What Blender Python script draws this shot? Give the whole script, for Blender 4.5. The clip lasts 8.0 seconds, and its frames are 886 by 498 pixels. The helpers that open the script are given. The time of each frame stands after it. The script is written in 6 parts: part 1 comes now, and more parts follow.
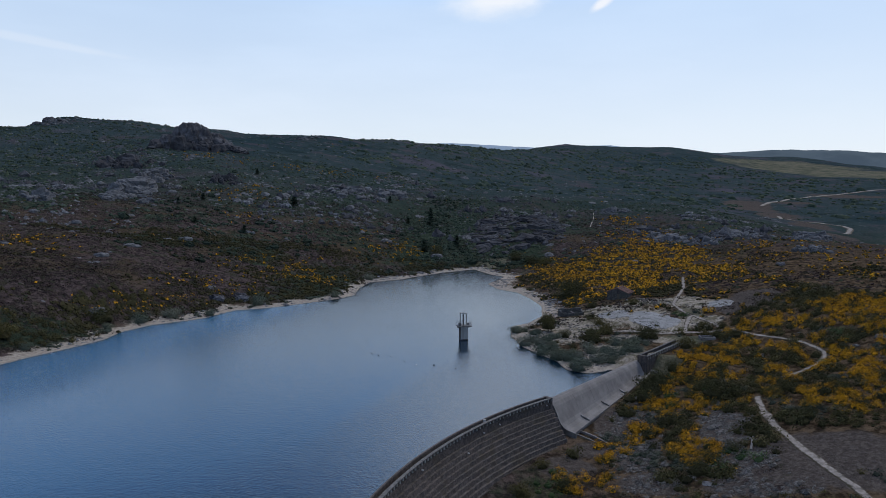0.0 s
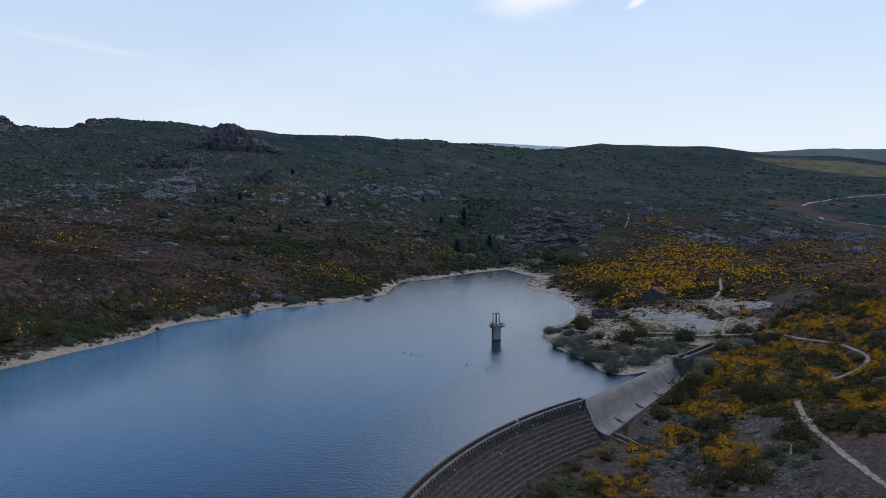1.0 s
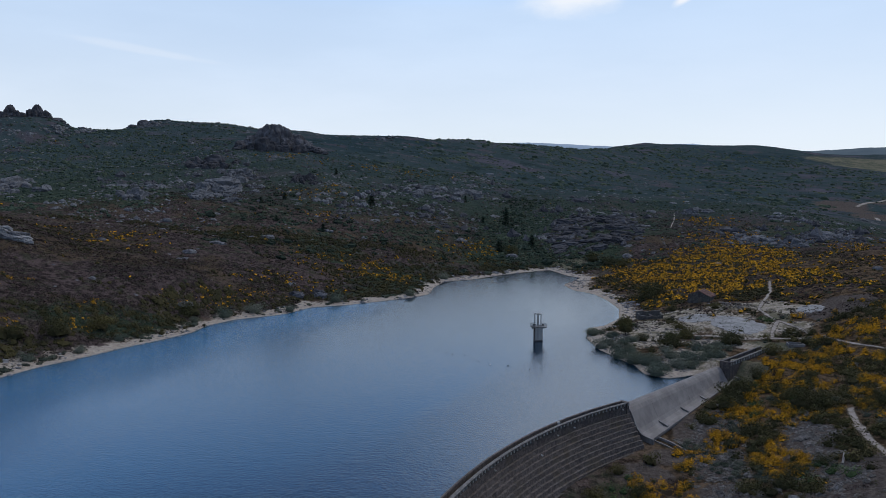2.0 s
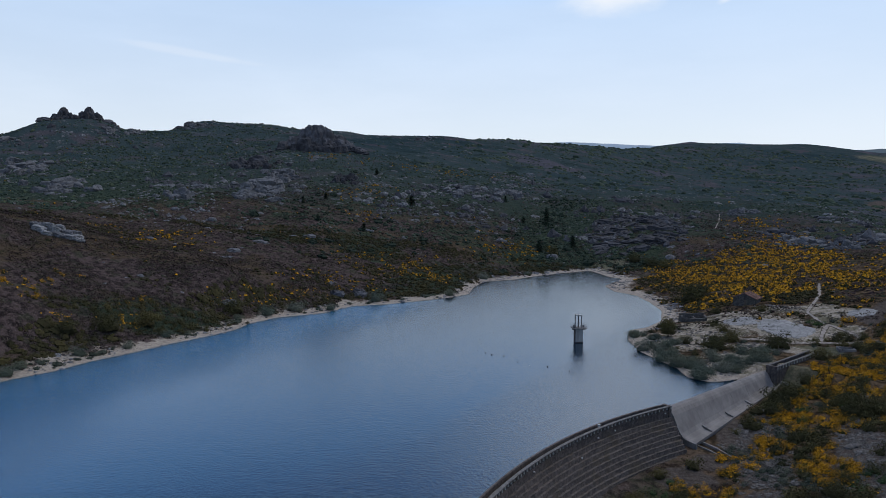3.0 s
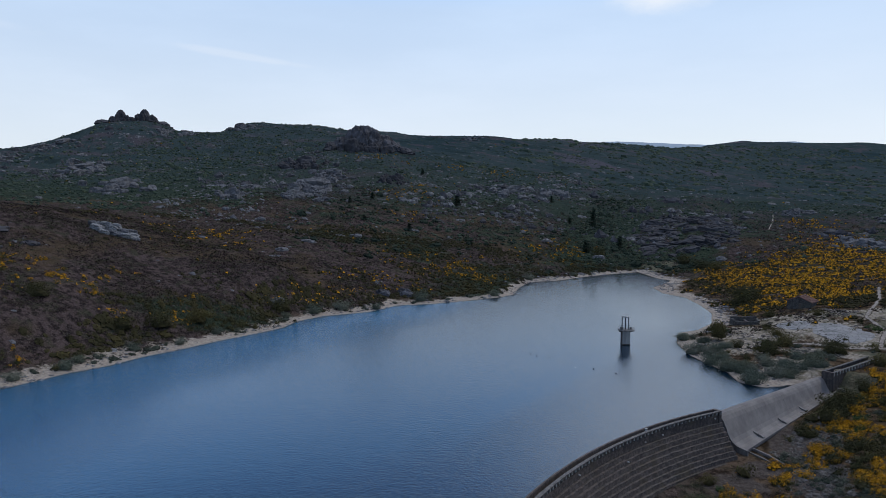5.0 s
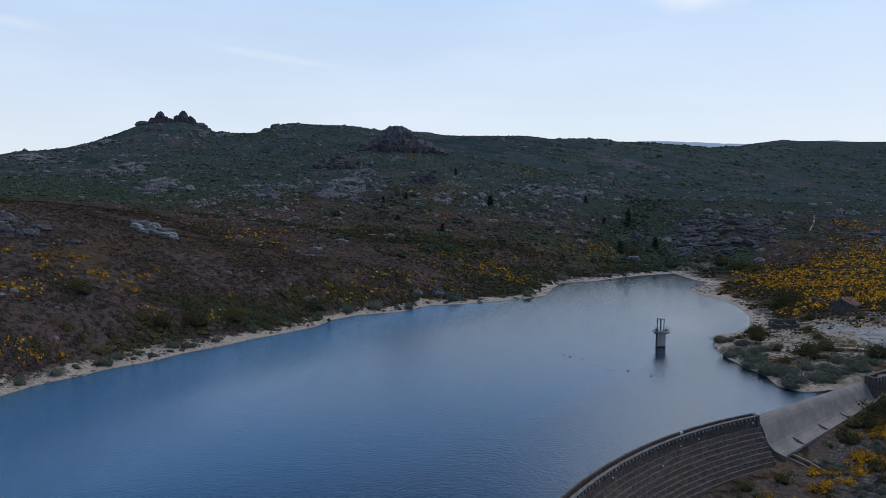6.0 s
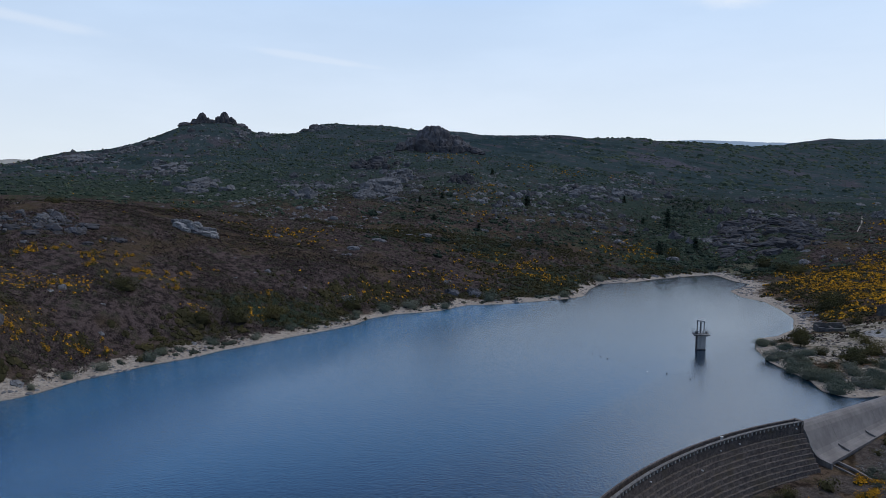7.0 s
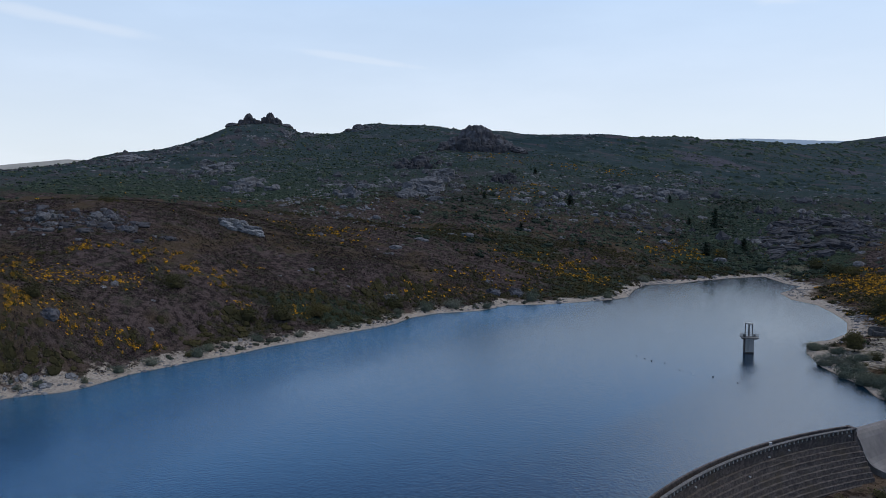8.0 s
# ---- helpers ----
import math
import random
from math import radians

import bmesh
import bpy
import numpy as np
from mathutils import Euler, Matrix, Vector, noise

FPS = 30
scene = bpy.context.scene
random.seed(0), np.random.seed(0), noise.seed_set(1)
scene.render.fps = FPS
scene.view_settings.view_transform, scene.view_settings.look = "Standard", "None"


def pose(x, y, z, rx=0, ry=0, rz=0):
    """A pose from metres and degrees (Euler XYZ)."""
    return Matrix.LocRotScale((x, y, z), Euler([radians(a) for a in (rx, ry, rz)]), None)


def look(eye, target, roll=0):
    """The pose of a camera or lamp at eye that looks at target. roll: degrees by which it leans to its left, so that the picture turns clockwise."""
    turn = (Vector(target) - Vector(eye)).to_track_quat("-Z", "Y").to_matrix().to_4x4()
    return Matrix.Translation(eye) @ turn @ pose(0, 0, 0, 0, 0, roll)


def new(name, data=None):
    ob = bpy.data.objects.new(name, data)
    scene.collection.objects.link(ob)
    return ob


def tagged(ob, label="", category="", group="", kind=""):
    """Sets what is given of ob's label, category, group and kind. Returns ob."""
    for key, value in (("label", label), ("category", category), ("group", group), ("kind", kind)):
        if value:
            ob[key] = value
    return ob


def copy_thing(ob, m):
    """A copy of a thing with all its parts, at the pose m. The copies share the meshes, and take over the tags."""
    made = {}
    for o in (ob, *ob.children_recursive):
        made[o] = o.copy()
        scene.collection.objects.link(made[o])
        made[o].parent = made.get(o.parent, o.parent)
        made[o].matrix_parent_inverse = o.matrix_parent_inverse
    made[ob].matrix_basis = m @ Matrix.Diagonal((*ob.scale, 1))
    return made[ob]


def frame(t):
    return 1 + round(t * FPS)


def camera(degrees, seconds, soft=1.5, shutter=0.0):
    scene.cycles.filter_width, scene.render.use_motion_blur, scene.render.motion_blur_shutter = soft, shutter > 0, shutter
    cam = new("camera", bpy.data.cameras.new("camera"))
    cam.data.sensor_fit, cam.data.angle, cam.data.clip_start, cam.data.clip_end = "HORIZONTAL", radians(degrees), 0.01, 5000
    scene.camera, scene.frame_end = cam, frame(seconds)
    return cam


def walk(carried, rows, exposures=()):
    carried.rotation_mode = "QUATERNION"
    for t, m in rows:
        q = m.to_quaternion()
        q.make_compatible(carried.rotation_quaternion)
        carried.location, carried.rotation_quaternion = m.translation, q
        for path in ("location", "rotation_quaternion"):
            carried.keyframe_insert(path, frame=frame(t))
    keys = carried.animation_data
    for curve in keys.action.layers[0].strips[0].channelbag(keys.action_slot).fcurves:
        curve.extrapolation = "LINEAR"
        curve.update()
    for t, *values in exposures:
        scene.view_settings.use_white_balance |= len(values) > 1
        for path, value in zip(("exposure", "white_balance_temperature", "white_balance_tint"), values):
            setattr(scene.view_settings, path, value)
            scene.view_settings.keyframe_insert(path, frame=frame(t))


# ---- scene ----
HFOV = 64.31
cam = camera(HFOV, 8.0, soft=0.75)
# the drone hovers 50 m above the water and turns to its left: seconds, tilt, roll, turn
EYE = (0.0, 0.0, 50.0)
TURNS = [(0.0, 5.14, 0.11, 0.0), (0.5, 5.15, 0.11, 1.31), (1.0, 5.155, 0.11, 2.70), (1.5, 5.155, 0.11, 4.45), (1.7, 5.155, 0.11, 5.12),
         (2.8, 5.15, 0.11, 8.72), (3.0, 5.15, 0.11, 9.35), (3.5, 5.145, 0.11, 10.69), (4.0, 5.145, 0.115, 11.62), (4.5, 5.145, 0.12, 12.26),
         (4.7, 5.143, 0.125, 12.52), (5.8, 5.13, 0.14, 15.10), (6.0, 5.13, 0.14, 15.72), (6.5, 5.13, 0.14, 17.09), (7.0, 5.135, 0.135, 18.68),
         (7.5, 5.15, 0.135, 20.33), (8.0, 5.17, 0.14, 22.10)]
walk(cam, [(t, pose(*EYE, 90 - tilt, roll, yaw)) for t, tilt, roll, yaw in TURNS])

# ---- sky and light ----
SUN_AZ, SUN_EL = radians(48), radians(50)   # from north (+y) towards east (+x)
world = bpy.data.worlds.new("sky")
scene.world = world
world.use_nodes = True
wn = world.node_tree
wn.nodes.clear()


def wnode(kind, **values):
    n = wn.nodes.new(kind)
    for k, v in values.items():
        n.inputs[k].default_value = v
    return n


w_out = wn.nodes.new("ShaderNodeOutputWorld")
w_bg = wnode("ShaderNodeBackground", Strength=1.0)
w_sky = wn.nodes.new("ShaderNodeTexSky")
w_sky.sky_type = "NISHITA"
w_sky.sun_disc = False
w_sky.sun_elevation, w_sky.sun_rotation = SUN_EL, SUN_AZ
w_sky.altitude, w_sky.air_density, w_sky.dust_density, w_sky.ozone_density = 1200, 1.0, 1.5, 1.5
w_gain = wn.nodes.new("ShaderNodeMix")
w_gain.data_type, w_gain.blend_type = "RGBA", "MULTIPLY"
w_gain.inputs[0].default_value = 1.0
w_gain.inputs[7].default_value = (0.10, 0.10, 0.10, 1)
wn.links.new(w_sky.outputs[0], w_gain.inputs[6])
# thin high veil, whiter towards the horizon, with a few soft clouds
def wmath(op, a, b=0.0):
    n = wn.nodes.new("ShaderNodeMath")
    n.operation = op
    for q, k in ((a, 0), (b, 1)):
        if hasattr(q, "node"):
            wn.links.new(q, n.inputs[k])
        else:
            n.inputs[k].default_value = q
    return n.outputs[0]


def wspan(v, lo, hi, a, b):
    n = wn.nodes.new("ShaderNodeMapRange")
    n.interpolation_type = "SMOOTHSTEP"
    wn.links.new(v, n.inputs[0])
    for k, q in enumerate((lo, hi, a, b)):
        n.inputs[k + 1].default_value = q
    return n.outputs[0]


def wmix(f, a, b):
    n = wn.nodes.new("ShaderNodeMix")
    n.data_type = "RGBA"
    for q, k in ((f, 0), (a, 6), (b, 7)):
        if hasattr(q, "node"):
            wn.links.new(q, n.inputs[k])
        else:
            n.inputs[k].default_value = (*q, 1) if isinstance(q, tuple) else q
    return n.outputs[2]


w_co = wn.nodes.new("ShaderNodeTexCoord")
w_xyz = wn.nodes.new("ShaderNodeSeparateXYZ")
wn.links.new(w_co.outputs["Generated"], w_xyz.inputs[0])
w_az = wmath("ARCTAN2", w_xyz.outputs[0], w_xyz.outputs[1])
w_el = wmath("ARCSINE", w_xyz.outputs[2])


def wnoise(scale, detail, stretch):
    m = wn.nodes.new("ShaderNodeMapping")
    m.inputs["Scale"].default_value = stretch
    n = wnode("ShaderNodeTexNoise", Scale=scale, Detail=detail, Roughness=0.55)
    wn.links.new(w_co.outputs["Generated"], m.inputs[0])
    wn.links.new(m.outputs[0], n.inputs[0])
    return n.outputs[0]


veil = wmix(wspan(w_el, 0.0, 0.27, 0.0, 1.0), (0.82, 0.895, 0.99), (0.605, 0.77, 1.01))
# unseen bands above the view, set for the blue the water reflects
veil = wmix(wspan(w_el, 0.23, 0.34, 0.0, 1.0), veil, (0.34, 0.75, 1.50))
veil = wmix(wspan(w_el, 0.35, 0.53, 0.0, 1.0), veil, (0.072, 0.150, 0.42))
veil = wmix(wspan(w_el, 0.68, 1.05, 0.0, 1.0), veil, (0.93, 1.10, 1.46))   # unseen sky overhead, brightened to light the land
sky_colour = wmix(wspan(wnoise(2.2, 6.0, (1, 1, 4)), 0.35, 0.75, 0.80, 0.95), w_gain.outputs[2], veil)
puff = wnoise(7.0, 6.0, (1, 1, 2.2))


def cloud(below, az, el, wide, high, lean, amount, colour=(0.98, 0.98, 1.0), torn=2.2):
    """A soft cloud at an azimuth and elevation in degrees, leaning by that much a degree."""
    u = wmath("DIVIDE", wmath("SUBTRACT", w_az, radians(az)), radians(wide))
    v = wmath("SUBTRACT", wmath("SUBTRACT", w_el, radians(el)), wmath("MULTIPLY", wmath("SUBTRACT", w_az, radians(az)), lean))
    v = wmath("DIVIDE", v, radians(high))
    d = wmath("SQRT", wmath("ADD", wmath("MULTIPLY", u, u), wmath("MULTIPLY", v, v)))
    d = wmath("ADD", d, wmath("MULTIPLY", wmath("SUBTRACT", puff, 0.5), torn))
    return wmix(wspan(d, 0.25, 1.15, amount, 0.0), below, colour)


# first cloud: a bright one out of view, added for the water's sheen
sky_colour = cloud(sky_colour, 5, 29.5, 13, 14.0, 0.05, 0.9, (1.65, 1.76, 1.92), 1.3)
sky_colour = cloud(sky_colour, 3.9, 14.4, 4.6, 1.7, 0.05, 0.75, (0.98, 0.985, 1.0), 1.9)
sky_colour = cloud(sky_colour, 12.4, 13.7, 1.1, 0.5, 0.5, 0.75)
sky_colour = cloud(sky_colour, -28.0, 9.75, 6.0, 0.32, -0.12, 0.16)
sky_colour = cloud(sky_colour, -49.5, 11.5, 6.0, 0.5, -0.12, 0.20)
wn.links.new(sky_colour, w_bg.inputs[0])
wn.links.new(w_bg.outputs[0], w_out.inputs[0])

sun = new("sun", bpy.data.lights.new("sun", "SUN"))
sun.data.energy, sun.data.angle, sun.data.color = 1.65, radians(9), (1.0, 0.94, 0.86)
sun.matrix_world = look((math.sin(SUN_AZ) * math.cos(SUN_EL) * 500, math.cos(SUN_AZ) * math.cos(SUN_EL) * 500,
                         math.sin(SUN_EL) * 500), (0, 0, 0))

# ---- materials ----
class Nodes:
    """Short way to wire a material."""

    def __init__(self, name):
        self.m = bpy.data.materials.new(name)
        self.m.use_nodes = True
        self.t = self.m.node_tree
        self.bsdf = self.t.nodes["Principled BSDF"]
        self.co = self.t.nodes.new("ShaderNodeTexCoord").outputs["Object"]

    def put(self, value, socket):
        if hasattr(value, "node"):
            self.t.links.new(value, socket)
        else:
            socket.default_value = value

    def noise(self, scale, detail=4.0, rough=0.55, vec=None, stretch=None):
        n = self.t.nodes.new("ShaderNodeTexNoise")
        n.inputs["Scale"].default_value, n.inputs["Detail"].default_value, n.inputs["Roughness"].default_value = scale, detail, rough
        v = vec or self.co
        if stretch:
            mp = self.t.nodes.new("ShaderNodeMapping")
            mp.inputs["Scale"].default_value = stretch
            self.t.links.new(v, mp.inputs[0])
            v = mp.outputs[0]
        self.t.links.new(v, n.inputs["Vector"])
        return n.outputs[0]

    def cells(self, scale, feature="F1", out=0):
        n = self.t.nodes.new("ShaderNodeTexVoronoi")
        n.feature = feature
        n.inputs["Scale"].default_value = scale
        self.t.links.new(self.co, n.inputs["Vector"])
        return n.outputs[out]

    def attr(self, name):
        n = self.t.nodes.new("ShaderNodeAttribute")
        n.attribute_name = name
        return n.outputs["Fac"]

    def island(self):
        return self.t.nodes.new("ShaderNodeNewGeometry").outputs["Random Per Island"]

    def chance(self):
        return self.t.nodes.new("ShaderNodeObjectInfo").outputs["Random"]

    def math(self, op, a, b=0.0):
        n = self.t.nodes.new("ShaderNodeMath")
        n.operation = op
        self.put(a, n.inputs[0]), self.put(b, n.inputs[1])
        return n.outputs[0]

    def span(self, v, lo, hi, a=0.0, b=1.0):
        n = self.t.nodes.new("ShaderNodeMapRange")
        n.interpolation_type = "SMOOTHSTEP"
        for k, q in enumerate((v, lo, hi, a, b)):
            self.put(q, n.inputs[k])
        return n.outputs[0]

    def mix(self, f, a, b):
        n = self.t.nodes.new("ShaderNodeMix")
        n.data_type = "RGBA"
        for q, k in ((f, 0), (a, 6), (b, 7)):
            self.put((*q, 1) if isinstance(q, tuple) else q, n.inputs[k])
        return n.outputs[2]

    def finish(self, colour, rough=0.9, height=None, strength=0.5, depth=0.1, spec=0.3, metal=0.0):
        self.put((*colour, 1) if isinstance(colour, tuple) else colour, self.bsdf.inputs["Base Color"])
        self.put(rough, self.bsdf.inputs["Roughness"])
        self.bsdf.inputs["Specular IOR Level"].default_value = spec
        self.bsdf.inputs["Metallic"].default_value = metal
        if height is not None:
            b = self.t.nodes.new("ShaderNodeBump")
            b.inputs["Strength"].default_value, b.inputs["Distance"].default_value = strength, depth
            self.t.links.new(height, b.inputs["Height"])
            self.t.links.new(b.outputs[0], self.bsdf.inputs["Normal"])
        return self.m


def granite_material(name, a, b, lichen, scale=0.35):
    n = Nodes(name)
    big, fine = n.noise(scale, 5), n.noise(scale * 9, 4, 0.65)
    c = n.mix(n.span(big, 0.35, 0.65), a, b)
    c = n.mix(n.span(fine, 0.5, 0.75, 0, 0.75), c, lichen)
    c = n.mix(n.span(n.island(), 0.0, 1.0, 0.0, 0.7), c, tuple(v * 0.55 for v in a))
    crack = n.cells(scale * 1.4, "DISTANCE_TO_EDGE")
    c = n.mix(n.span(crack, 0.0, 0.05, 0.55, 0.0), c, (0.05, 0.048, 0.045))
    h = n.math("ADD", n.math("MULTIPLY", fine, 0.6), n.span(crack, 0.0, 0.08))
    return n.finish(c, 0.95, h, 0.7, 0.25, 0.08)


def ground_material():
    n = Nodes("heath_ground")
    shore, rock, green, grass, field = n.attr("shore"), n.attr("rock"), n.attr("green"), n.attr("grass"), n.attr("field")
    patch, mid, fine = n.noise(0.03, 4), n.noise(0.16, 5, 0.6), n.noise(1.1, 5, 0.7)
    tuft, blot = n.noise(0.42, 4, 0.65), n.noise(2.6, 4, 0.7)
    heath = n.mix(n.span(tuft, 0.40, 0.60), (0.0175, 0.0135, 0.0135), (0.064, 0.047, 0.044))
    heath = n.mix(n.span(mid, 0.50, 0.64, 0, 0.7), heath, (0.0324, 0.0351, 0.021))
    heath = n.mix(n.span(blot, 0.53, 0.66, 0, 0.8), heath, (0.104, 0.086, 0.073))
    heath = n.mix(n.span(blot, 0.30, 0.42, 0.8, 0), heath, (0.0117, 0.0117, 0.0104))
    heath = n.mix(n.span(patch, 0.50, 0.62, 0, 0.7), heath, (0.0616, 0.04485, 0.0273))
    under = n.mix(n.span(tuft, 0.4, 0.6), (0.028, 0.0198, 0.0128), (0.094, 0.066, 0.042))
    scrub = n.mix(n.span(n.math("ADD", n.math("MULTIPLY", fine, 0.5), n.math("MULTIPLY", tuft, 0.5)), 0.40, 0.60), (0.0145, 0.0215, 0.0150), (0.038, 0.048, 0.031))
    broad = n.noise(0.011, 5, 0.6)
    green = n.math("ADD", green, n.math("MULTIPLY", n.math("SUBTRACT", broad, 0.5), 1.6))
    c = n.mix(n.span(n.math("ADD", green, n.math("MULTIPLY", n.math("SUBTRACT", mid, 0.5), 0.9)), 0.35, 0.65), heath, scrub)
    c = n.mix(n.attr("near"), c, under)
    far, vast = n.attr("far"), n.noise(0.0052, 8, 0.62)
    # far ground pulled towards blue: distance haze painted into its colour, then mottled
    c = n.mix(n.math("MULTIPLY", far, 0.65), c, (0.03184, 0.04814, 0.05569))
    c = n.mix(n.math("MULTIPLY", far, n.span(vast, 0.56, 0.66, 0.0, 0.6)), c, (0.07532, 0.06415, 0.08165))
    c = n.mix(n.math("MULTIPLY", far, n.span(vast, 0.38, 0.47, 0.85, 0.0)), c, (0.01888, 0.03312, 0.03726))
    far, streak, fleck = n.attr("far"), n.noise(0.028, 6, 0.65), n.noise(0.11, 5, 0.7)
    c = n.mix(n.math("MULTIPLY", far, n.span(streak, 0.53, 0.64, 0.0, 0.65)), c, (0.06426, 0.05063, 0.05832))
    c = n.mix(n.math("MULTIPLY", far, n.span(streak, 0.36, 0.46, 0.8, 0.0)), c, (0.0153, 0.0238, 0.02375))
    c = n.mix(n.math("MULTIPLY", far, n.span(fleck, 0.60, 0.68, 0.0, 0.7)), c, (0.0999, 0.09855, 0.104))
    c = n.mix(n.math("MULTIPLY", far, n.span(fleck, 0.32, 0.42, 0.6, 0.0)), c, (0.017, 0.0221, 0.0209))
    # dry grass tone, paled further to paint the sun patch on the far field
    dry = n.mix(n.span(n.math("ADD", n.math("MULTIPLY", fine, 0.4), n.math("MULTIPLY", n.noise(0.035, 5, 0.65), 0.6)), 0.42, 0.58), (0.128, 0.115, 0.080), (0.062, 0.066, 0.044))
    c = n.mix(n.span(n.math("ADD", grass, n.math("MULTIPLY", n.span(grass, 0.0, 0.35), n.math("MULTIPLY", n.math("SUBTRACT", n.math("ADD", n.math("MULTIPLY", broad, 0.6), n.math("MULTIPLY", tuft, 0.4)), 0.5), 2.6))), 0.45, 0.75, 0.0, 0.9), c, dry)
    soil = n.mix(n.span(fine, 0.35, 0.7), (0.165, 0.142, 0.114), (0.33, 0.288, 0.236))
    soil = n.mix(n.span(n.noise(0.28, 4, 0.65), 0.46, 0.60, 0, 0.8), soil, n.mix(n.span(fine, 0.4, 0.65), (0.062, 0.057, 0.035), (0.135, 0.118, 0.078)))
    bare = n.math("ADD", rock, n.math("MULTIPLY", n.math("SUBTRACT", n.math("ADD", n.math("MULTIPLY", mid, 0.5), n.math("MULTIPLY", fine, 0.5)), 0.5), 1.8))
    c = n.mix(n.span(bare, 0.42, 0.62), c, soil)
    dust = n.mix(n.span(fine, 0.35, 0.7), (0.046, 0.038, 0.033), (0.091, 0.076, 0.066))
    c = n.mix(n.span(n.math("ADD", field, n.math("MULTIPLY", n.math("SUBTRACT", mid, 0.5), 0.9)), 0.4, 0.6), c, dust)
    # sandy margin left by the falling water level
    edge = n.math("ADD", shore, n.math("MULTIPLY", n.math("SUBTRACT", n.math("ADD", n.math("MULTIPLY", mid, 0.6), n.math("MULTIPLY", n.noise(0.45, 5, 0.7), 0.4)), 0.5), -26.0))
    sand = n.mix(n.span(fine, 0.35, 0.7), (0.31, 0.266, 0.218), (0.18, 0.153, 0.125))
    c = n.mix(n.span(edge, 5.2, 8.0, 1.0, 0.0), c, sand)
    c = n.mix(n.span(shore, -0.2, 0.7, 1.0, 0.0), c, (0.10, 0.078, 0.055))
    h = n.math("ADD", n.math("ADD", n.math("MULTIPLY", fine, 0.4), n.math("MULTIPLY", blot, 0.3)), tuft)
    return n.finish(c, 1.0, h, 1.0, 0.9, 0.0)


WATER_BUMP = 0.33


def water_material():
    n = Nodes("lake_water")
    place = n.t.nodes.new("ShaderNodeSeparateXYZ")
    n.t.links.new(n.co, place.inputs[0])
    px, py = place.outputs[0], place.outputs[1]
    calm = n.noise(0.012, 4, 0.55, stretch=(1.0, 0.45, 1.0))
    chop, small, tiny = n.noise(0.42, 3, 0.6, stretch=(1.0, 1.2, 1.0)), n.noise(1.7, 3, 0.6, stretch=(1.0, 0.8, 1.0)), n.noise(4.5, 3, 0.6)
    h = n.math("ADD", n.math("ADD", n.math("MULTIPLY", small, 0.38), n.math("MULTIPLY", chop, 0.20)), n.math("MULTIPLY", tiny, 0.10))
    # long slicks where the wind leaves the water smooth
    bend = n.math("ADD", n.math("SUBTRACT", py, n.math("MULTIPLY", px, 2.2)), n.math("MULTIPLY", n.noise(0.03, 3), 14.0))
    slick = n.math("MULTIPLY", n.span(n.math("ABSOLUTE", n.math("SUBTRACT", bend, 211.0)), 3.0, 16.0, 1.0, 0.0), n.math("MULTIPLY", n.span(px, -34.0, -22.0), n.span(px, 4.0, 14.0, 1.0, 0.0)))
    wind = n.math("ADD", n.span(bend, 180.0, 230.0, 1.35, 0.70), n.span(px, -130.0, -60.0, 0.55, 0.0))
    wind = n.math("ADD", wind, n.math("MULTIPLY", n.span(n.attr("shore"), 6.0, 45.0, 1.3, 0.0), n.span(px, -75.0, -45.0, 1.0, 0.0)))
    still = n.math("MAXIMUM", n.math("MULTIPLY", slick, 0.6), n.span(calm, 0.52, 0.68, 0.0, 0.5))
    h = n.math("MULTIPLY", h, n.math("MULTIPLY", wind, n.math("SUBTRACT", 1.0, n.math("MULTIPLY", still, 0.55))))
    # the banks shelter a strip of smoother water
    h = n.math("MULTIPLY", h, n.span(n.math("ADD", n.attr("shore"), n.math("MULTIPLY", n.noise(0.08, 3), 6.0)), 1.5, 5.5, 0.45, 1.0))
    # brighter body over the sandy western margin, reflected sky put into the colour
    body = n.mix(n.span(px, -125.0, -40.0, 1.0, 0.0), (0.001, 0.010, 0.022), (0.004, 0.034, 0.074))
    body = n.mix(n.math("MULTIPLY", n.span(n.attr("shore"), 4.0, 42.0, 0.9, 0.0), n.span(px, -75.0, -45.0, 1.0, 0.0)), body, (0.016, 0.075, 0.135))
    m = n.finish(body, 0.06, h, WATER_BUMP, 0.5, 0.5)
    n.bsdf.inputs["IOR"].default_value = 1.6
    return m


def concrete_material(name, a, b, streak=(1.0, 1.0, 0.12), dark=(0.06, 0.058, 0.055)):
    n = Nodes(name)
    stain, fine = n.noise(0.7, 5, 0.6, stretch=streak), n.noise(3.0, 5, 0.65)
    c = n.mix(n.span(stain, 0.35, 0.68), a, b)
    c = n.mix(n.span(fine, 0.5, 0.8, 0, 0.5), c, dark)
    return n.finish(c, 0.85, fine, 0.4, 0.05, 0.3)


